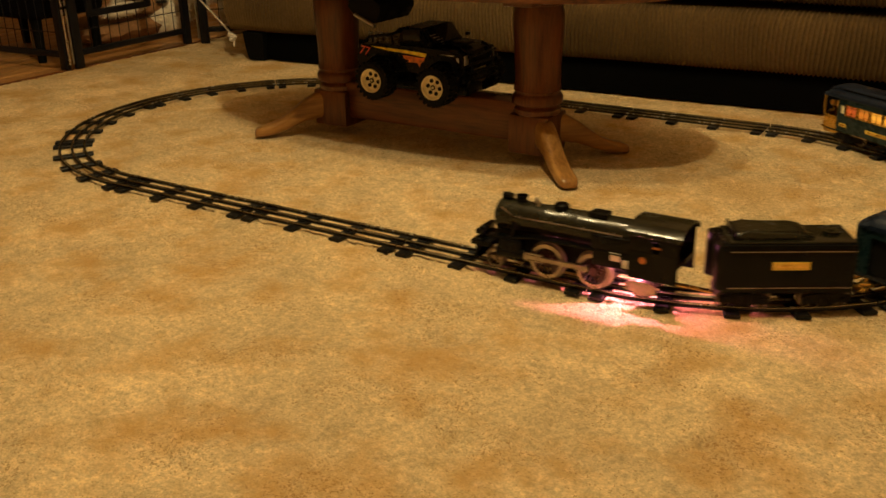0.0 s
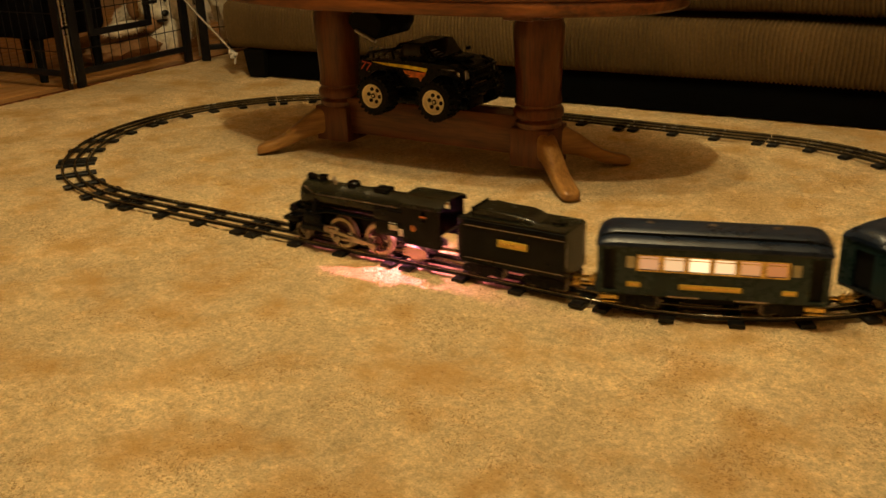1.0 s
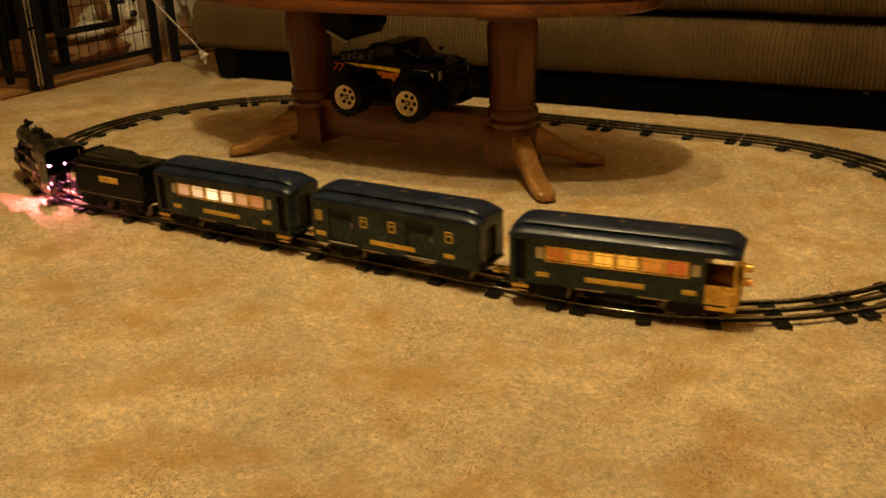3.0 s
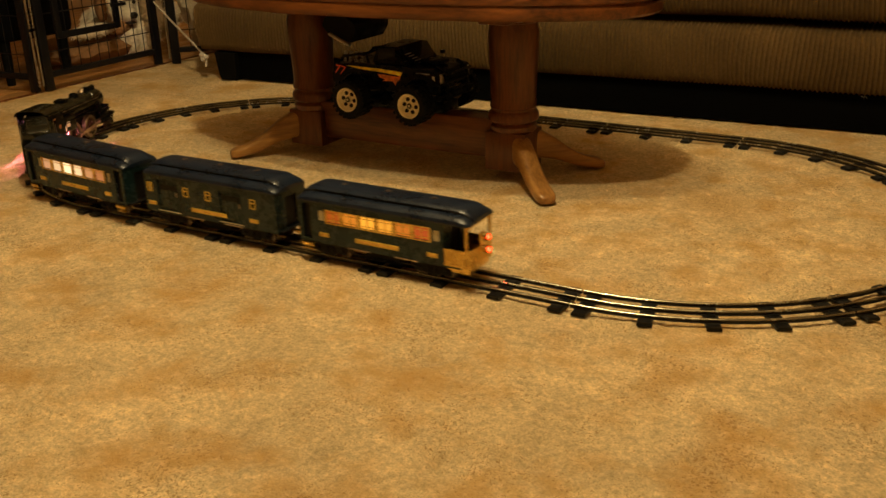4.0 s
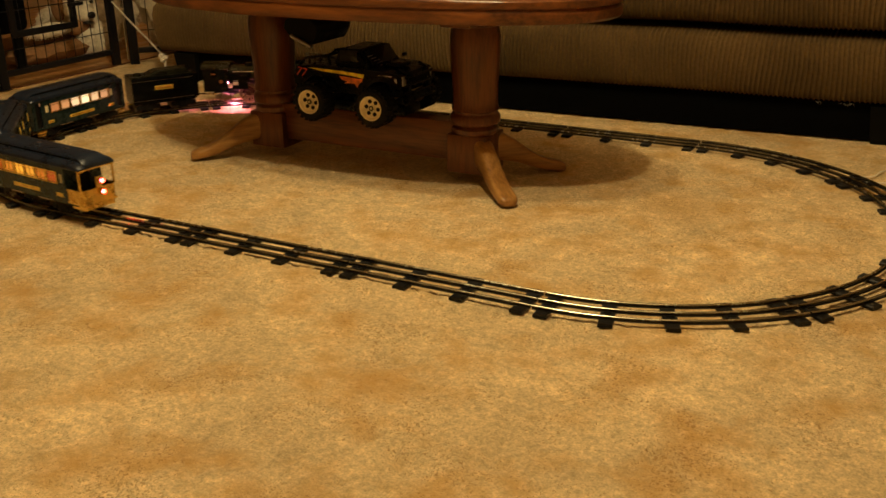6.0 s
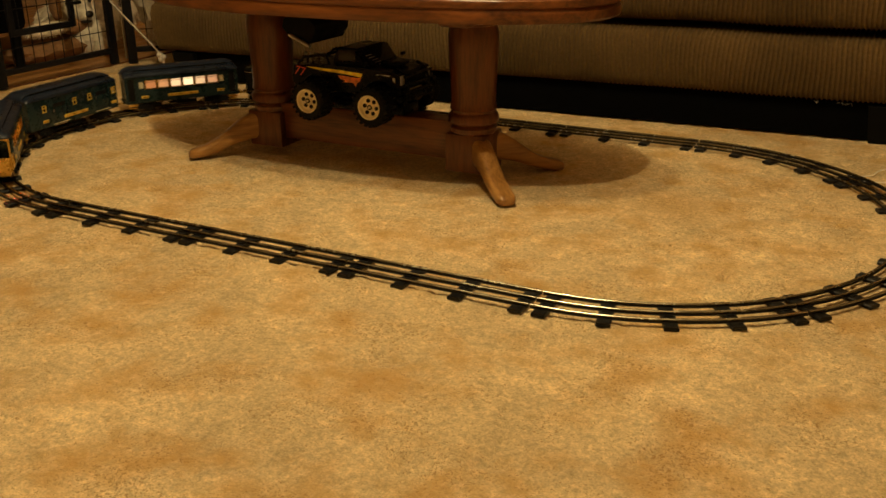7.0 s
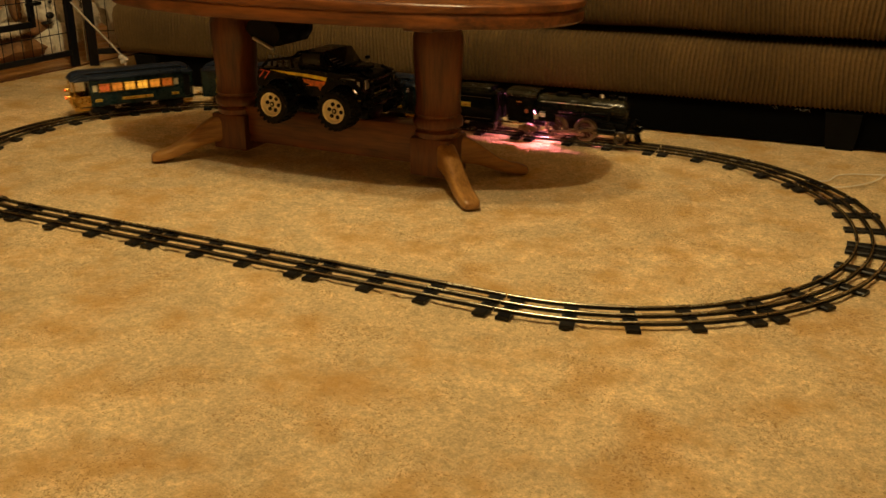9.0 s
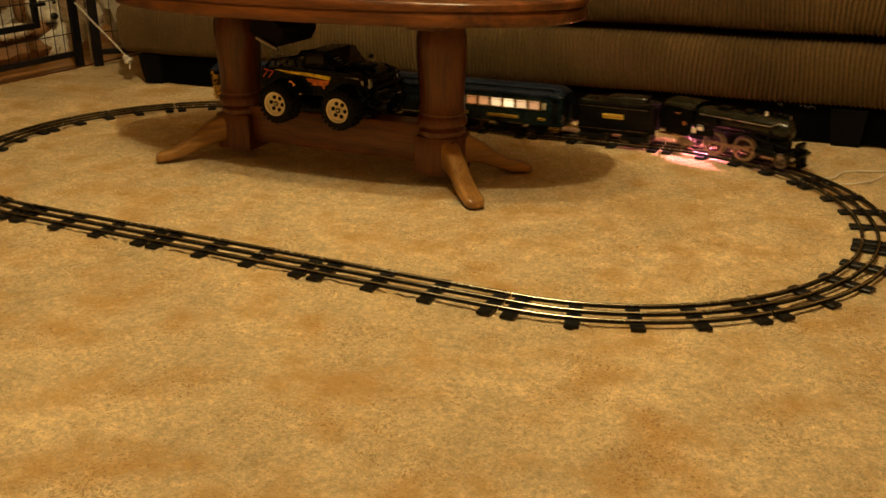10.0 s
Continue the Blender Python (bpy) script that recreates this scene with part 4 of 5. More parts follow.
            part("lens", rod(B(), (rear - 0.0476, 0, z), (rear - 0.0500, 0, z), 0.0048, seg=16), M_LAMP_RED, t, "glowing red lens")
        part("lamp_bracket", box(B(), rear - 0.046, 0, 0.062, 0.003, 0.014, 0.038, 0.001), M_BRASS, rail)
        car_roof(t, half + 0.003, 0.012)
    else:
        end_wall(t, -half)
        car_roof(t, half + 0.003)
    underside(t, half)
    coupler(t, half, 1)
    if not open_end:
        coupler(t, -half, -1)
    return t


def baggage_car():
    t = thing("baggage_car", "dark green toy baggage car with sliding doors", "toy railcar", group="cars of the toy train")
    half = 0.153
    wins = [0.140, 0.052, -0.001, -0.103]
    for s in (-1, 1):
        xs = wins
        side_wall(t, s, -half, half, [(x, 0.0095, 0.0675, 0.0835) for x in xs] + [(0.096, 0.050, 0.032, 0.092), (-0.052, 0.050, 0.032, 0.092)])
        for x in xs:
            fr = B()
            for dx in (-0.0055, 0.0055):
                box(fr, x + dx, s * 0.0436, 0.0755, 0.0020, 0.0014, 0.0180)
            for dz in (-0.0085, 0.0085, 0.002):
                box(fr, x, s * 0.0436, 0.0755 + dz, 0.0120, 0.0014, 0.0020)
            part("window_frame", fr, M_GOLD, t, "gold window frame")
            part("window_pane", box(B(), x, s * 0.0408, 0.0755, 0.0102, 0.0008, 0.0165), M_CREAM if x > 0.1 else M_SMOKED, t)
        for x in (0.096, -0.052):
            door = B()
            box(door, x, s * 0.0403, 0.062, 0.052, 0.0020, 0.062, 0.0005)
            for dx in (-0.014, 0.0, 0.014):
                box(door, x + dx, s * 0.0414, 0.050, 0.0015, 0.0010, 0.026)
            door = part("sliding_door", door, M_GREEN, t)
            part("window", box(B(), x, s * 0.0415, 0.078, 0.040, 0.0008, 0.010), M_DARK, door, "dark door window")
            part("handle", box(B(), x - 0.020, s * 0.0425, 0.066, 0.003, 0.002, 0.009, 0.0006), M_NICKEL, door, "nickel door handle")
            part("door_track", box(B(), x, s * 0.0436, 0.0305, 0.056, 0.0014, 0.0018), M_CREAM, t, "pale door track")
        plates(t, s, (0.138, -0.103))
    end_wall(t, half)
    end_wall(t, -half)
    car_roof(t, half + 0.003)
    underside(t, half)
    coupler(t, half, 1)
    coupler(t, -half, -1)
    return t


engine, engine_rods = locomotive()
VEHICLES = [(tender(), 0.264, 0.055, 0.0125), (passenger_car(False), 0.564, 0.104, 0.0125), (baggage_car(), 0.940, 0.104, 0.0125), (passenger_car(True), 1.317, 0.104, 0.0125)]
for vehicle, *_ in VEHICLES[1:]:
    for ob in vehicle.children_recursive:
        for v in ob.data.vertices:
            v.co.x *= 1.06
for vehicle, behind, reach, wheel_r in VEHICLES:
    for end in (1, -1):
        frame_ob, sets = bogie(vehicle, end * reach, wheel_r)
        BOGIES.append((frame_ob, behind, end, reach))
        TURNING.extend((w, wheel_r) for w in sets)


# ---- the toy truck on the table's stretcher ----
def toy_truck():
    t = thing("toy_truck", "black toy monster truck with cream wheels and flame stripes", "toy truck", pose(-0.1310, 0.05, 0.1345, 0, 0, 0))
    # z from the top of the stretcher; wheels hang past its edges
    chassis = B()
    box(chassis, 0.0, 0, 0.012, 0.235, 0.075, 0.022, 0.004)
    box(chassis, 0.085, 0, 0.026, 0.02, 0.15, 0.012, 0.003)
    box(chassis, -0.085, 0, 0.026, 0.02, 0.15, 0.012, 0.003)
    for x in (-0.085, 0.085):
        for y in (-0.045, 0.045):
            rod(chassis, (x, y, 0.030), (x * 0.8, y * 0.8, 0.075), 0.007, seg=10)
    part("chassis", chassis, M_PLASTIC, t)
    tyre_bm = B()
    lathe(tyre_bm, [(0.025, -0.023), (0.037, -0.023), (0.0415, -0.019), (0.0425, -0.010), (0.0425, 0.010), (0.0415, 0.019), (0.037, 0.023), (0.025, 0.023), (0.024, 0.017), (0.024, -0.017)], pose(0, 0, 0, 90, 0, 0), 36, True)
    blocks = [(mesh_of("tread_block", box(B(), 0, y, 0.0425, 0.0062, 0.018, 0.005), M_RUBBER), lead) for y, lead in ((-0.013, 0), (0.013, 8))]
    tyre = mesh_of("tyre", tyre_bm, M_RUBBER)
    rim_bm = B()
    lathe(rim_bm, [(0.0255, -0.0215), (0.0282, 0.020), (0.0270, 0.0250), (0.0245, 0.0235), (0.0225, 0.0150), (0.0075, 0.0135), (0.0065, 0.019), (0.003, 0.020)], pose(0, 0, 0, -90, 0, 0), 32)
    rim = mesh_of("rim", rim_bm, M_RIM)
    # flat black disc stands in for the shade inside a rim hole
    hole = mesh_of("rim_hole_shade", rod(B(), (0, 0.0, 0), (0, 0.0022, 0), 0.0044, seg=14), M_DARK)
    nut = mesh_of("wheel_nut", rod(B(), (0, 0, 0), (0, 0.003, 0), 0.0026, seg=6), M_RIM)
    for x in (-0.085, 0.085):
        for s in (-1, 1):
            wheel = part("wheel", rod(B(), (0, -0.02, 0), (0, 0.02, 0), 0.006, seg=10), M_DARK, t, "", pose(x * 0.965, s * 0.102, 0.0340, 0, 17 * s + 9, 90 - 90 * s))
            again("tyre", tyre, wheel, Matrix.Identity(4))
            again("rim", rim, wheel, Matrix.Identity(4))
            again("wheel_nut", nut, wheel, pose(0, 0.019, 0))
            for i in range(22):
                for block, lead in blocks:
                    again("tread_block", block, wheel, pose(0, 0, 0, 0, 360 / 22 * i + lead, 0))
            for i in range(6):
                a = 2 * math.pi * i / 6
                again("rim_hole_shade", hole, wheel, pose(0.0150 * math.cos(a), 0.0142, 0.0150 * math.sin(a)))
    # body shell: side outline carried across, narrower towards the top
    body = B()
    lower = [(-0.150, 0.062), (-0.153, 0.092), (-0.148, 0.103), (-0.050, 0.110), (0.030, 0.110), (0.096, 0.106), (0.124, 0.101), (0.130, 0.091), (0.129, 0.066),
             (0.1245, 0.060), (0.120, 0.080), (0.104, 0.091), (0.066, 0.091), (0.050, 0.078), (0.044, 0.052), (-0.044, 0.052), (-0.050, 0.078), (-0.066, 0.090), (-0.104, 0.090), (-0.122, 0.078), (-0.128, 0.060)]
    prism(body, lower, -0.078, 0.078)
    bmesh.ops.bevel(body, geom=[e for e in body.edges if abs(e.verts[0].co.y - e.verts[1].co.y) < 1e-5 and min(v.co.z for v in e.verts) > 0.085], offset=0.006, segments=2, affect="EDGES")
    part("body", body, M_PLASTIC, t, "glossy black body shell")
    cabin = B()
    lo, hi = [(-0.048, 0.108), (0.052, 0.108)], [(-0.040, 0.147), (0.018, 0.147)]
    vs = []
    for (x, z), w in zip((lo[0], lo[1], hi[1], hi[0]), (0.070, 0.070, 0.058, 0.058)):
        vs.append((cabin.verts.new((x, -w, z)), cabin.verts.new((x, w, z))))
    for i in range(4):
        a, b = vs[i], vs[(i + 1) % 4]
        cabin.faces.new((a[0], b[0], b[1], a[1]))
    cabin.faces.new([v[0] for v in vs])
    cabin.faces.new([v[1] for v in vs][::-1])
    bmesh.ops.bevel(cabin, geom=list(cabin.edges), offset=0.005, segments=2, affect="EDGES")
    cabin = part("cab", cabin, M_PLASTIC, t)
    screen = B()
    box(screen, 0, 0, 0, 0.0015, 0.108, 0.040, 0.0005)
    bmesh.ops.transform(screen, matrix=pose(0.0378, 0, 0.131, 0, -36, 0), verts=screen.verts)
    part("windscreen", screen, M_SMOKED, cabin)
    louvre = B()
    for i in range(5):
        box(louvre, 0.040 + 0.004 * i, -0.050 + 0.007 * i, 0.134 - 0.0055 * i, 0.0018, 0.022, 0.0016, 0, None)
    part("wiper", louvre, M_SILVER, cabin, "grey windscreen bars")
    for s in (-1, 1):
        part("side_window", box(B(), -0.008, s * 0.0655, 0.131, 0.046, 0.0015, 0.028, 0.0005), M_SMOKED, cabin)
        for x in (-0.085, 0.085):
            flare = B()
            arc = [(x + 0.049 * math.cos(a), s * 0.0795, 0.045 + 0.047 * math.sin(a)) for a in [math.radians(15 + 15 * i) for i in range(11)]]
            sweep(flare, arc, [(-0.006, -0.003), (0.006, -0.003), (0.006, 0.003), (-0.006, 0.003)], up=(0, 1, 0))
            part("wheel_arch", flare, M_PLASTIC, t)
        stripe = B()
        prism(stripe, [(-0.114, 0.1030), (-0.02, 0.1010), (0.040, 0.0970), (0.036, 0.0885), (-0.01, 0.0930), (-0.075, 0.0965)], s * 0.0782, s * 0.0788)
        part("stripe", stripe, M_YELLOW, t, "yellow flame stripe")
        flame = B()
        prism(flame, [(-0.026, 0.0895), (0.026, 0.0865), (0.036, 0.0890), (0.033, 0.080), (0.025, 0.075), (0.021, 0.066), (0.014, 0.075), (-0.014, 0.074), (-0.006, 0.078), (-0.020, 0.081)], s * 0.0782, s * 0.0788)
        part("flame", flame, M_ORANGE, t, "orange and red flame decal")
        number = bpy.data.curves.new("number", "FONT")
        number.body, number.size, number.extrude, number.align_x, number.align_y = "77", 0.029, 0.0004, "CENTER", "CENTER"
        number.shear = 0.2
        number.materials.append(M_RED)
        ob = new("number", number)
        ob.parent = t
        ob.matrix_basis = pose(-0.131, s * 0.0790, 0.0905, 90, 8, 0 if s < 0 else 180)
        tagged(ob, "red painted number")
        for x, sx in ((0.094, 0.034),):
            part("badge", box(B(), x, s * 0.0785, 0.0975, sx, 0.001, 0.0022), M_SILVER, t)
        head = B()
        box(head, 0.1295, s * 0.058, 0.086, 0.004, 0.018, 0.022, 0.002)
        box(head, 0.120, s * 0.0785, 0.083, 0.007, 0.0015, 0.022, 0.0006)
        part("headlight", head, M_SILVER, t)
        part("mirror", box(B(), 0.052, s * 0.082, 0.119, 0.008, 0.014, 0.008, 0.002), M_PLASTIC, t)
        tube = B()
        sweep(tube, [(0.124, s * 0.045, 0.030), (0.134, s * 0.045, 0.040), (0.138, s * 0.045, 0.075), (0.133, s * 0.045, 0.098), (0.110, s * 0.045, 0.110)], circle(0.0034, 8), up=(0, 1, 0))
        part("bull_bar", tube, M_PLASTIC, t)
    guard = B()
    for z in (0.040, 0.058, 0.076, 0.094):
        rod(guard, (0.137, -0.06, z), (0.137, 0.06, z), 0.003, seg=8)
    box(guard, 0.129, 0, 0.045, 0.016, 0.150, 0.016, 0.004)
    part("front_bumper", guard, M_PLASTIC, t)
    part("grille", box(B(), 0.1302, 0, 0.084, 0.003, 0.088, 0.018, 0.001), M_DARK, t)
    scoop = B()
    box(scoop, 0.078, 0, 0.112, 0.05, 0.05, 0.008, 0.003)
    part("hood_scoop", scoop, M_PLASTIC, t)
    cage = B()
    for y in (-0.062, 0.062):
        sweep(cage, [(-0.060, y, 0.106), (-0.066, y, 0.130), (-0.128, y, 0.120), (-0.146, y, 0.104)], circle(0.0034, 8), up=(0, 1, 0))
        sweep(cage, [(-0.070, y * 0.9, 0.129), (-0.110, y * 0.9, 0.106)], circle(0.0028, 8), up=(0, 1, 0))
        rod(cage, (-0.118, y, 0.108), (-0.118, y, 0.122), 0.0026, seg=8)
    rod(cage, (-0.066, -0.062, 0.130), (-0.066, 0.062, 0.130), 0.0034, seg=8)
    part("roll_cage", cage, M_PLASTIC, t)
    for y in (-0.045, -0.015, 0.015, 0.045):
        coil = B()
        for i in range(6):
            lathe(coil, [(0.004, 0.0), (0.0052, 0.0012), (0.004, 0.0024)], pose(-0.105 + y * 0.5 + i * 0.0006, -0.058, 0.108 + 0.0042 * i), 10)
        part("shock_spring", coil, M_SILVER, t)
    wing = B()
    prism(wing, [(-0.180, 0.186), (-0.174, 0.204), (-0.138, 0.224), (-0.124, 0.222), (-0.087, 0.194), (-0.088, 0.176), (-0.104, 0.152), (-0.126, 0.148), (-0.165, 0.170)], -0.070, 0.070)
    bmesh.ops.bevel(wing, geom=list(wing.edges), offset=0.002, segments=1, affect="EDGES")
    part("rear_cover", wing, M_CLOTH, t, "tilted black cloth cover over the bed")
    rods_bm = B()
    rod(rods_bm, (-0.215, -0.06, 0.226), (-0.150, -0.066, 0.205), 0.0012, 0.0018, 8)
    part("antenna", rods_bm, M_SILVER, t, "thin silver antenna")
    bar = B()
    rod(bar, (-0.158, -0.072, 0.170), (-0.098, -0.078, 0.148), 0.0042, seg=10)
    part("light_bar", bar, M_SILVER, t)


M_CLOTH = shade("matt_black_plastic", (0.008, 0.008, 0.008), 0.7, vary=0.3, coarse=30, spec=0.1)
toy_truck()


# ---- the dog pen ----
def pen_panel(a, b, door, label):
    """A wire panel from a to b on the floor, with flat posts, rails and a grid of wires."""
    ax, ay = a
    length = math.hypot(b[0] - ax, b[1] - ay)
    t = thing("pen_panel", label, "pet fence", pose(ax, ay, 0, 0, 0, math.degrees(math.atan2(b[1] - ay, b[0] - ax))), group="panels of the pet pen")
    h = 0.74
    post = mesh_of("post", box(B(), 0, 0, h / 2 + 0.001, 0.034, 0.018, h, 0.004), M_PEN)
    again("post", post, t, pose(0.017, 0, 0))
    again("post", post, t, pose(length - 0.017, 0, 0))
    for z in (0.052, h - 0.03):
        part("rail", box(B(), length / 2, 0, z, length - 0.066, 0.016, 0.020, 0.003), M_PEN, t)
    n = int((length - 0.07) / 0.040)
    upright = mesh_of("wire", rod(B(), (0, 0, 0.06), (0, 0, h - 0.035), 0.0016, seg=6), M_PEN)
    for i in range(1, n):
        again("wire", upright, t, pose(0.035 + (length - 0.07) * i / n, 0, 0))
    cross = mesh_of("cross_wire", rod(B(), (0.03, 0.003, 0), (length - 0.03, 0.003, 0), 0.0018, seg=6), M_PEN)
    for z in (0.125, 0.25, 0.375, 0.50, 0.625):
        again("cross_wire", cross, t, pose(0, 0, z))
    if door:
        gate = part("gate", box(B(), (door[0] + door[1]) / 2, -0.012, 0.175, door[1] - door[0], 0.012, 0.022, 0.003), M_PEN, t)
        for x in door:
            part("stile", box(B(), x, -0.012, 0.435, 0.024, 0.012, 0.54, 0.003), M_PEN, gate)
        latch = B()
        box(latch, door[1] + 0.005, -0.024, 0.245, 0.07, 0.008, 0.012, 0.003)
        rod(latch, (door[1] - 0.02, -0.024, 0.205), (door[1] - 0.02, -0.024, 0.30), 0.005, seg=8)
        part("latch", latch, M_PEN, gate)
    hinge = B()
    rod(hinge, (-0.006, 0, 0.02), (-0.006, 0, 0.20), 0.004, seg=10)
    rod(hinge, (-0.006, 0, 0.21), (-0.006, 0, 0.70), 0.0045, seg=10)
    part("hinge_pin", hinge, M_STEEL, t, "bright steel hinge pin")


pen_panel((-1.690, 0.258), (-1.706, 0.800), (0.08, 0.34), "black metal pet pen panel with gate, on carpet edge")
pen_panel((-1.692, 0.234), (-2.375, 0.185), None, "black wire pet pen panel standing on wooden floor")
pen_panel((-1.664, 0.812), (-1.31, 1.15), None, "black wire pet pen panel beside sofa")


def lump(bm, x, y, z, sx, sy, sz, seed, rough=0.12, turn=0, sub=3):
    """A soft uneven rounded form."""
    r = bmesh.ops.create_icosphere(bm, subdivisions=sub, radius=1.0)
    for v in r["verts"]:
        k = 1 + rough * noise.noise(v.co * 2.2 + Vector((seed, seed * 1.7, 0))) + rough * 0.5 * noise.noise(v.co * 6 + Vector((seed, 3, 1)))
        v.co = v.co * k
    bmesh.ops.transform(bm, matrix=pose(x, y, z, 0, 0, turn) @ Matrix.Diagonal((sx, sy, sz, 1)), verts=r["verts"])
    return bm


def tufts(bm, x, y, z, sx, sy, sz, count, length, seed):
    """Locks of fur that stand off a rounded form."""
    rng = random.Random(seed)
    for _ in range(count):
        d = Vector((rng.gauss(0, 1), rng.gauss(0, 1), rng.gauss(0, 1))).normalized()
        p = Vector((x + d.x * sx, y + d.y * sy, z + d.z * sz))
        q = p + (d * 0.6 + Vector((rng.uniform(-0.5, 0.5), rng.uniform(-0.5, 0.5), -0.6))).normalized() * length * rng.uniform(0.6, 1.2)
        rod(bm, p - d * 0.006, q, length * 0.16, 0.0005, 4, False)


def dog():
    t = thing("dog", "white and tan fluffy dog lying behind the pet pen", "dog", pose(0.07, -0.05, 0))
    bm = lump(B(), -2.20, 1.12, 0.110, 0.16, 0.24, 0.105, 1.0)
    tufts(bm, -2.20, 1.12, 0.110, 0.158, 0.238, 0.103, 900, 0.016, 3)
    part("body", bm, M_FUR, t)
    bm = lump(B(), -1.99, 0.95, 0.070, 0.055, 0.10, 0.068, 2.0)
    tufts(bm, -1.99, 0.95, 0.070, 0.054, 0.099, 0.067, 500, 0.014, 4)
    part("chest", bm, M_FUR, t)
    bm = lump(B(), -2.03, 0.90, 0.232, 0.070, 0.066, 0.060, 3.0, 0.08)
    lump(bm, -1.975, 0.893, 0.205, 0.042, 0.036, 0.032, 4.0, 0.06)
    tufts(bm, -2.03, 0.90, 0.232, 0.069, 0.065, 0.059, 420, 0.012, 5)
    head = part("head", bm, M_FUR, t, "", pose(0, 0, -0.035))
    part("nose", lump(B(), -1.932, 0.888, 0.205, 0.012, 0.017, 0.013, 5.0, 0.05), M_NOSE, head, "black nose")
    part("mouth", lump(B(), -1.955, 0.888, 0.176, 0.022, 0.022, 0.006, 5.5, 0.05), M_NOSE, head, "dark mouth line")
    for y in (0.868, 0.928):
        part("eye", lump(B(), -1.968, y, 0.250, 0.008, 0.008, 0.008, 6.0, 0.02), M_NOSE, head, "dark eye")
    for y in (0.835, 0.972):
        part("ear", lump(B(), -2.05, y, 0.235, 0.032, 0.016, 0.055, 7.0), M_TAN, head, "floppy tan ear")
    bm = lump(B(), -1.975, 0.715, 0.133, 0.032, 0.105, 0.026, 8.0, 0.12, -4)
    tufts(bm, -1.975, 0.715, 0.133, 0.031, 0.104, 0.025, 300, 0.010, 6)
    part("paw", bm, M_FUR, t, "stretched white front paw")
    part("paw", lump(B(), -1.99, 0.86, 0.125, 0.030, 0.06, 0.030, 9.0), M_TAN, t, "tan front paw")


dog()


def dog_bed():
    t = thing("dog_bed", "tan padded dog bed inside the pen on wooden floor", "dog bed", pose(-2.05, 0.75, 0))
    part("cushion", lump(B(), 0, 0, 0.052, 0.17, 0.26, 0.055, 11.0, 0.10), M_TAN, t)


def blanket():
    bm = lump(B(), -1.77, 1.25, 0.145, 0.17, 0.15, 0.17, 12.0, 0.25, 35, 4)
    tagged(part("blanket", bm, M_BLANKET), "crumpled pale printed blanket behind the pen", "blanket")


def bench():
    t = thing("footstool", "dark cloth-covered footstool inside the pet pen", "footstool", pose(-2.12, 0.41, 0))
    part("seat", box(B(), 0, 0, 0.445, 0.50, 0.31, 0.60, 0.03), M_CRATE, t)
    for x in (-0.21, 0.21):
        for y in (-0.12, 0.12):
            part("leg", rod(B(), (x, y, -0.003), (x, y, 0.16), 0.014, 0.02, 10), M_BLACKWOOD, t)


dog_bed()
blanket()
bench()


# ---- rope, cable, lint ----
def curve_thing(name, points, r, material, label, category):
    bm = B()
    n = 10
    path = []
    pts = [points[0]] + list(points) + [points[-1]]
    for i in range(1, len(pts) - 2):
        p0, p1, p2, p3 = (Vector(p) for p in pts[i - 1:i + 3])
        for j in range(n):
            u = j / n
            path.append(0.5 * (2 * p1 + (p2 - p0) * u + (2 * p0 - 5 * p1 + 4 * p2 - p3) * u * u + (3 * p1 - p0 - 3 * p2 + p3) * u ** 3))
    path.append(Vector(points[-1]))
    sweep(bm, path, circle(r, 8))
    return tagged(part(name, bm, material), label, category)


curve_thing("rope", [(-1.690, 0.785, 0.232), (-1.565, 0.735, 0.178), (-1.435, 0.685, 0.125), (-1.345, 0.647, 0.088), (-1.322, 0.638, 0.070), (-1.319, 0.633, 0.045)], 0.0036, M_ROPE, "grey-white braided rope tied from pen to sofa foot", "rope")
knot = B()
for i in range(4):
    lump(knot, -1.332 + 0.008 * (i % 2), 0.645 - 0.005 * i, 0.070 + 0.007 * (i % 3), 0.013, 0.010, 0.009, 20.0 + i, 0.2, 40 * i, 2)
tagged(part("rope_knot", knot, M_ROPE), "grey-white knotted rope end hanging beside sofa foot", "rope")
curve_thing("power_cable", [(0.905, 0.405, 0.006), (0.943, 0.435, 0.003), (0.960, 0.482, 0.005), (0.989, 0.513, 0.004), (1.03, 0.532, 0.003), (1.066, 0.540, 0.004), (1.14, 0.53, 0.003), (1.30, 0.50, 0.003)], 0.0017, M_CABLE, "thin white track power cable on carpet", "cable")
curve_thing("power_cable", [(0.935, 0.372, 0.006), (0.978, 0.398, 0.003), (1.010, 0.424, 0.005), (1.034, 0.462, 0.004), (1.050, 0.505, 0.003), (1.068, 0.536, 0.007), (1.13, 0.515, 0.003), (1.30, 0.47, 0.003)], 0.0017, M_CABLE, "thin white track power cable on carpet", "cable")


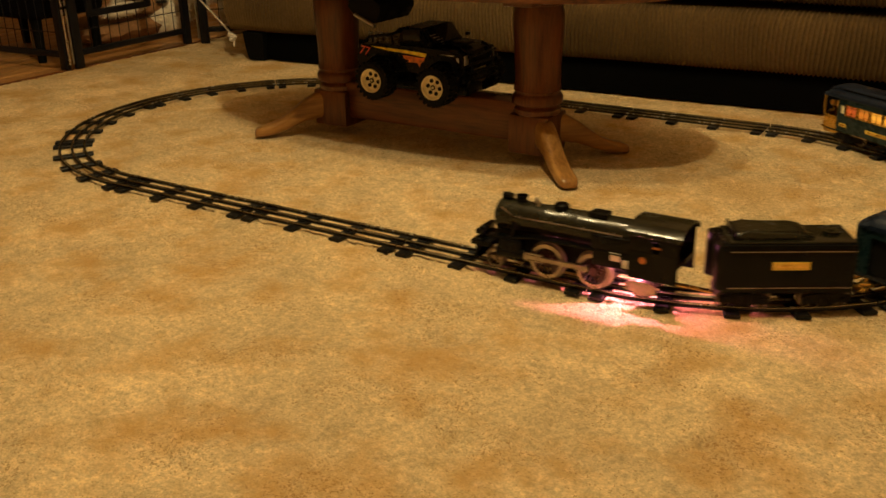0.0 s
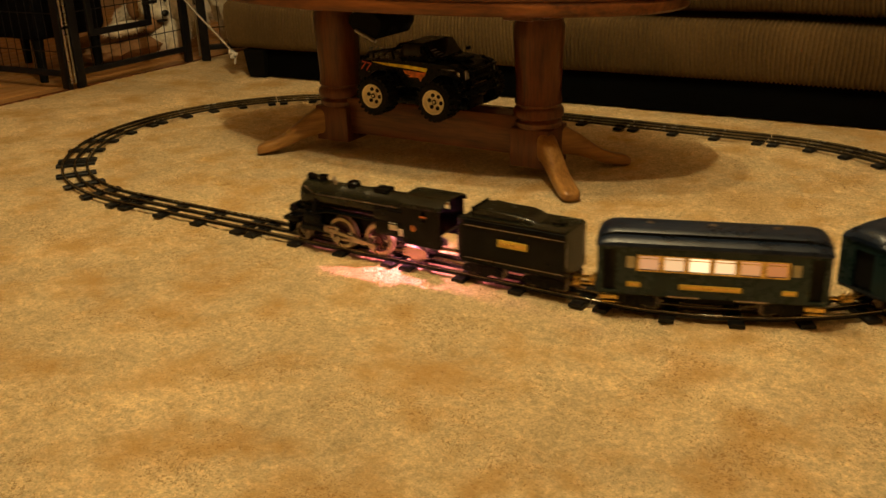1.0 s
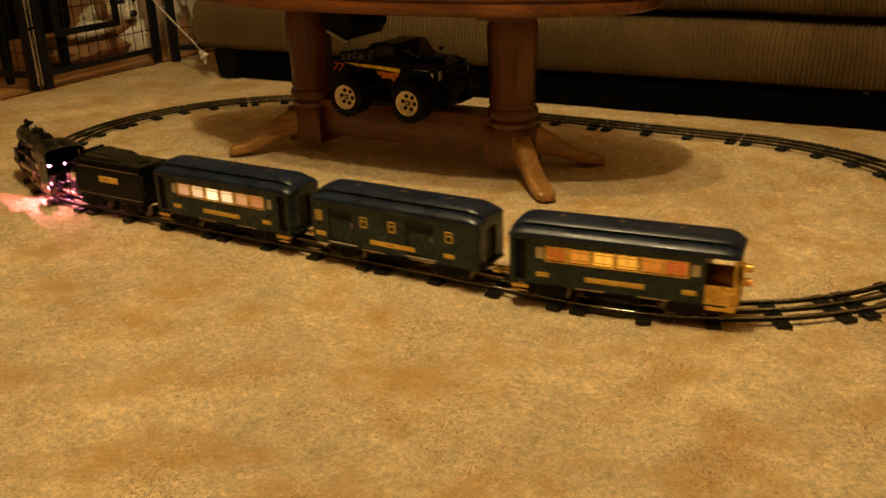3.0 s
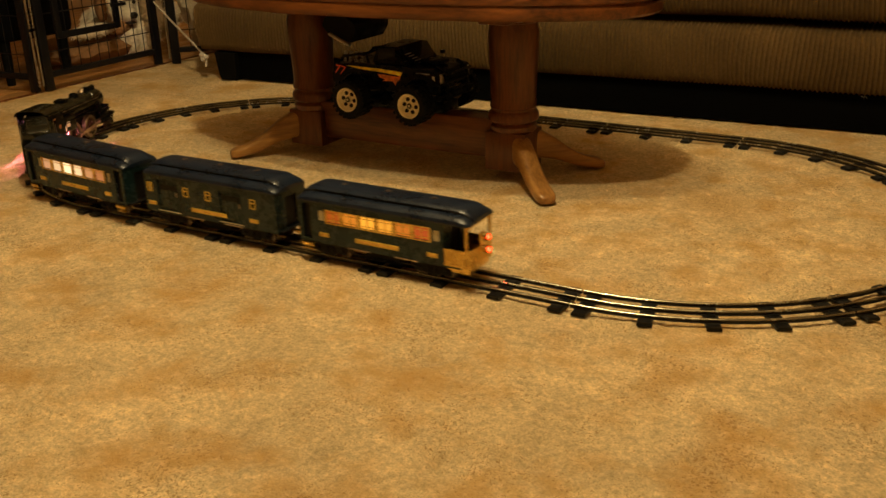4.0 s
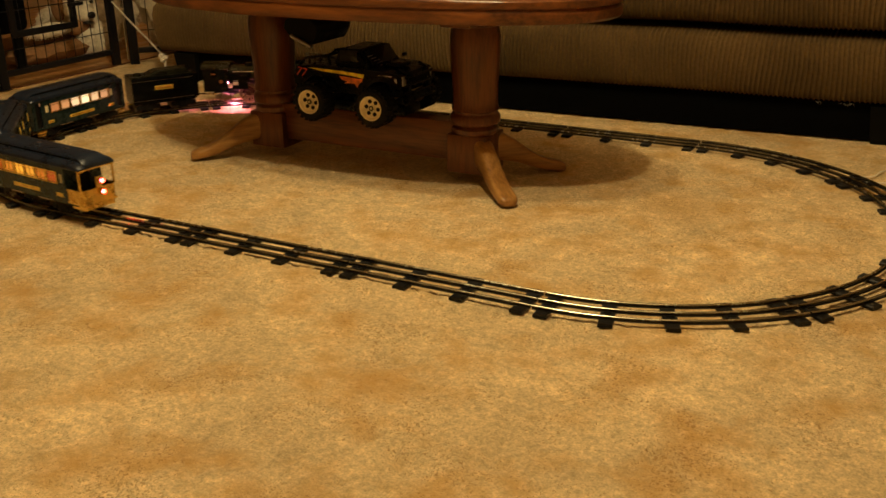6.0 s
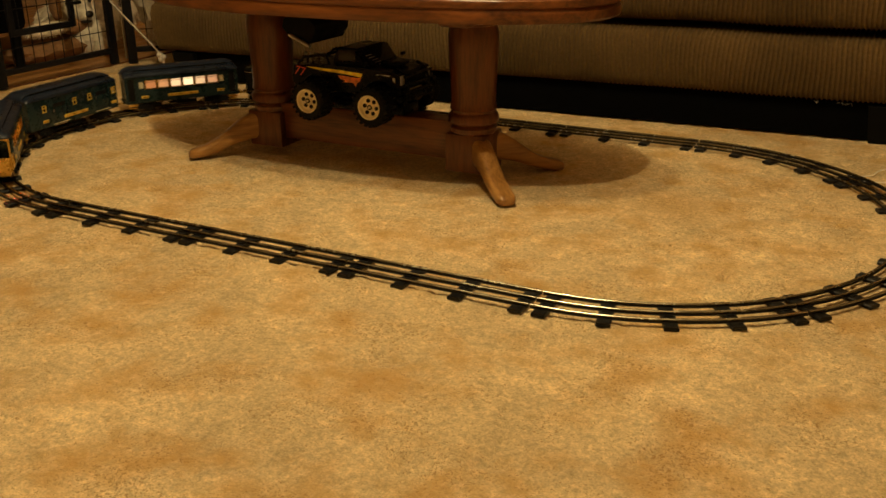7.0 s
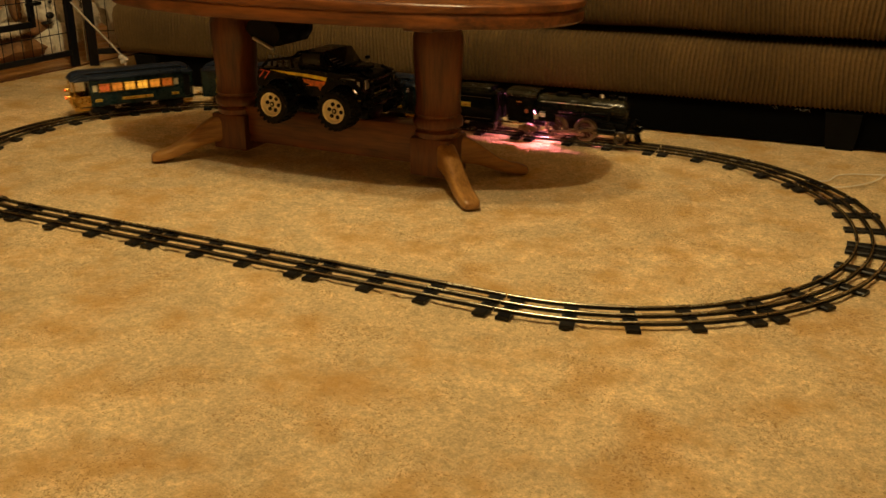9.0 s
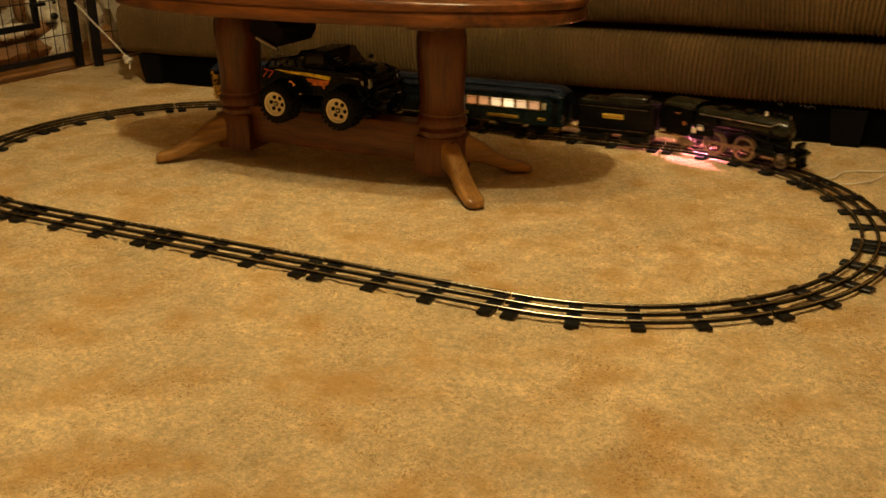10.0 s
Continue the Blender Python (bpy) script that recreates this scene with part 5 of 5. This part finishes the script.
def lint(x, seed):
    rng = random.Random(seed)
    bm = B()
    for _ in range(3):
        a = Vector((x + rng.uniform(-0.010, 0.010), 0.717, 0.103))
        b = a + Vector((rng.uniform(-0.012, 0.012), rng.uniform(-0.008, -0.003), rng.uniform(-0.008, -0.001)))
        rod(bm, a, b, 0.0006, 0.0003, 5)
    tagged(part("lint", bm, M_LINT), "wisp of grey lint hanging under the sofa front", "lint", "lint under the sofa")


for k, x in enumerate((0.775, 0.838, 0.857)):
    lint(x, 40 + k)


# ---- what moves ----
RUN = (-0.0110, 0.3905, 0.02127, -0.004585, 0.000249)


def along(t):
    """Metres that the engine's rear driving axle has gone round the oval at t seconds."""
    return sum(c * t ** k for k, c in enumerate(RUN))


def vehicle_pose(s, front, rear):
    ax, ay, _ = on_track(s + front)
    bx, by, _ = on_track(s + rear)
    k = -rear / (front - rear)
    turn = math.degrees(math.atan2(ay - by, ax - bx))
    return bx + (ax - bx) * k, by + (ay - by) * k, turn


def motions():
    steps = [i / 10 for i in range(101)]
    quick = [i / 30 for i in range(301)]
    walk(engine, [(t, pose(*vehicle_pose(along(t), 0.079, 0.0)[:2], RAIL_TOP, 0, 0, vehicle_pose(along(t), 0.079, 0.0)[2])) for t in steps])
    for vehicle, behind, reach, _ in VEHICLES:
        rows = []
        for t in steps:
            x, y, turn = vehicle_pose(along(t) - behind, reach, -reach)
            rows.append((t, pose(x, y, RAIL_TOP, 0, 0, turn)))
        walk(vehicle, rows)
    for frame_ob, behind, end, reach in BOGIES:
        rows = []
        for t in steps:
            turn = vehicle_pose(along(t) - behind, reach, -reach)[2]
            head = on_track(along(t) - behind + end * reach)[2]
            rows.append((t, pose(end * reach, 0, 0, 0, 0, (head - turn + 180) % 360 - 180)))
        walk(frame_ob, rows)
    for wheel, r in TURNING:
        x, y, z = wheel.matrix_basis.translation
        walk(wheel, [(t, pose(x, y, z, 0, math.degrees(along(t) / r), 0)) for t in quick])
    crank = 0.0116
    for bar, side, kind in engine_rods:
        rows = []
        for t in quick:
            a = along(t) / 0.0290
            dx, dz = crank * math.cos(a), -crank * math.sin(a)
            tilt = math.degrees(math.asin((dz - 0.005) / 0.104)) if kind == "main" else 0.0
            rows.append((t, pose(dx, side * (0.0385 if kind == "main" else 0.0352), 0.0290 + dz, 0, tilt, 0)))
        walk(bar, rows)


motions()
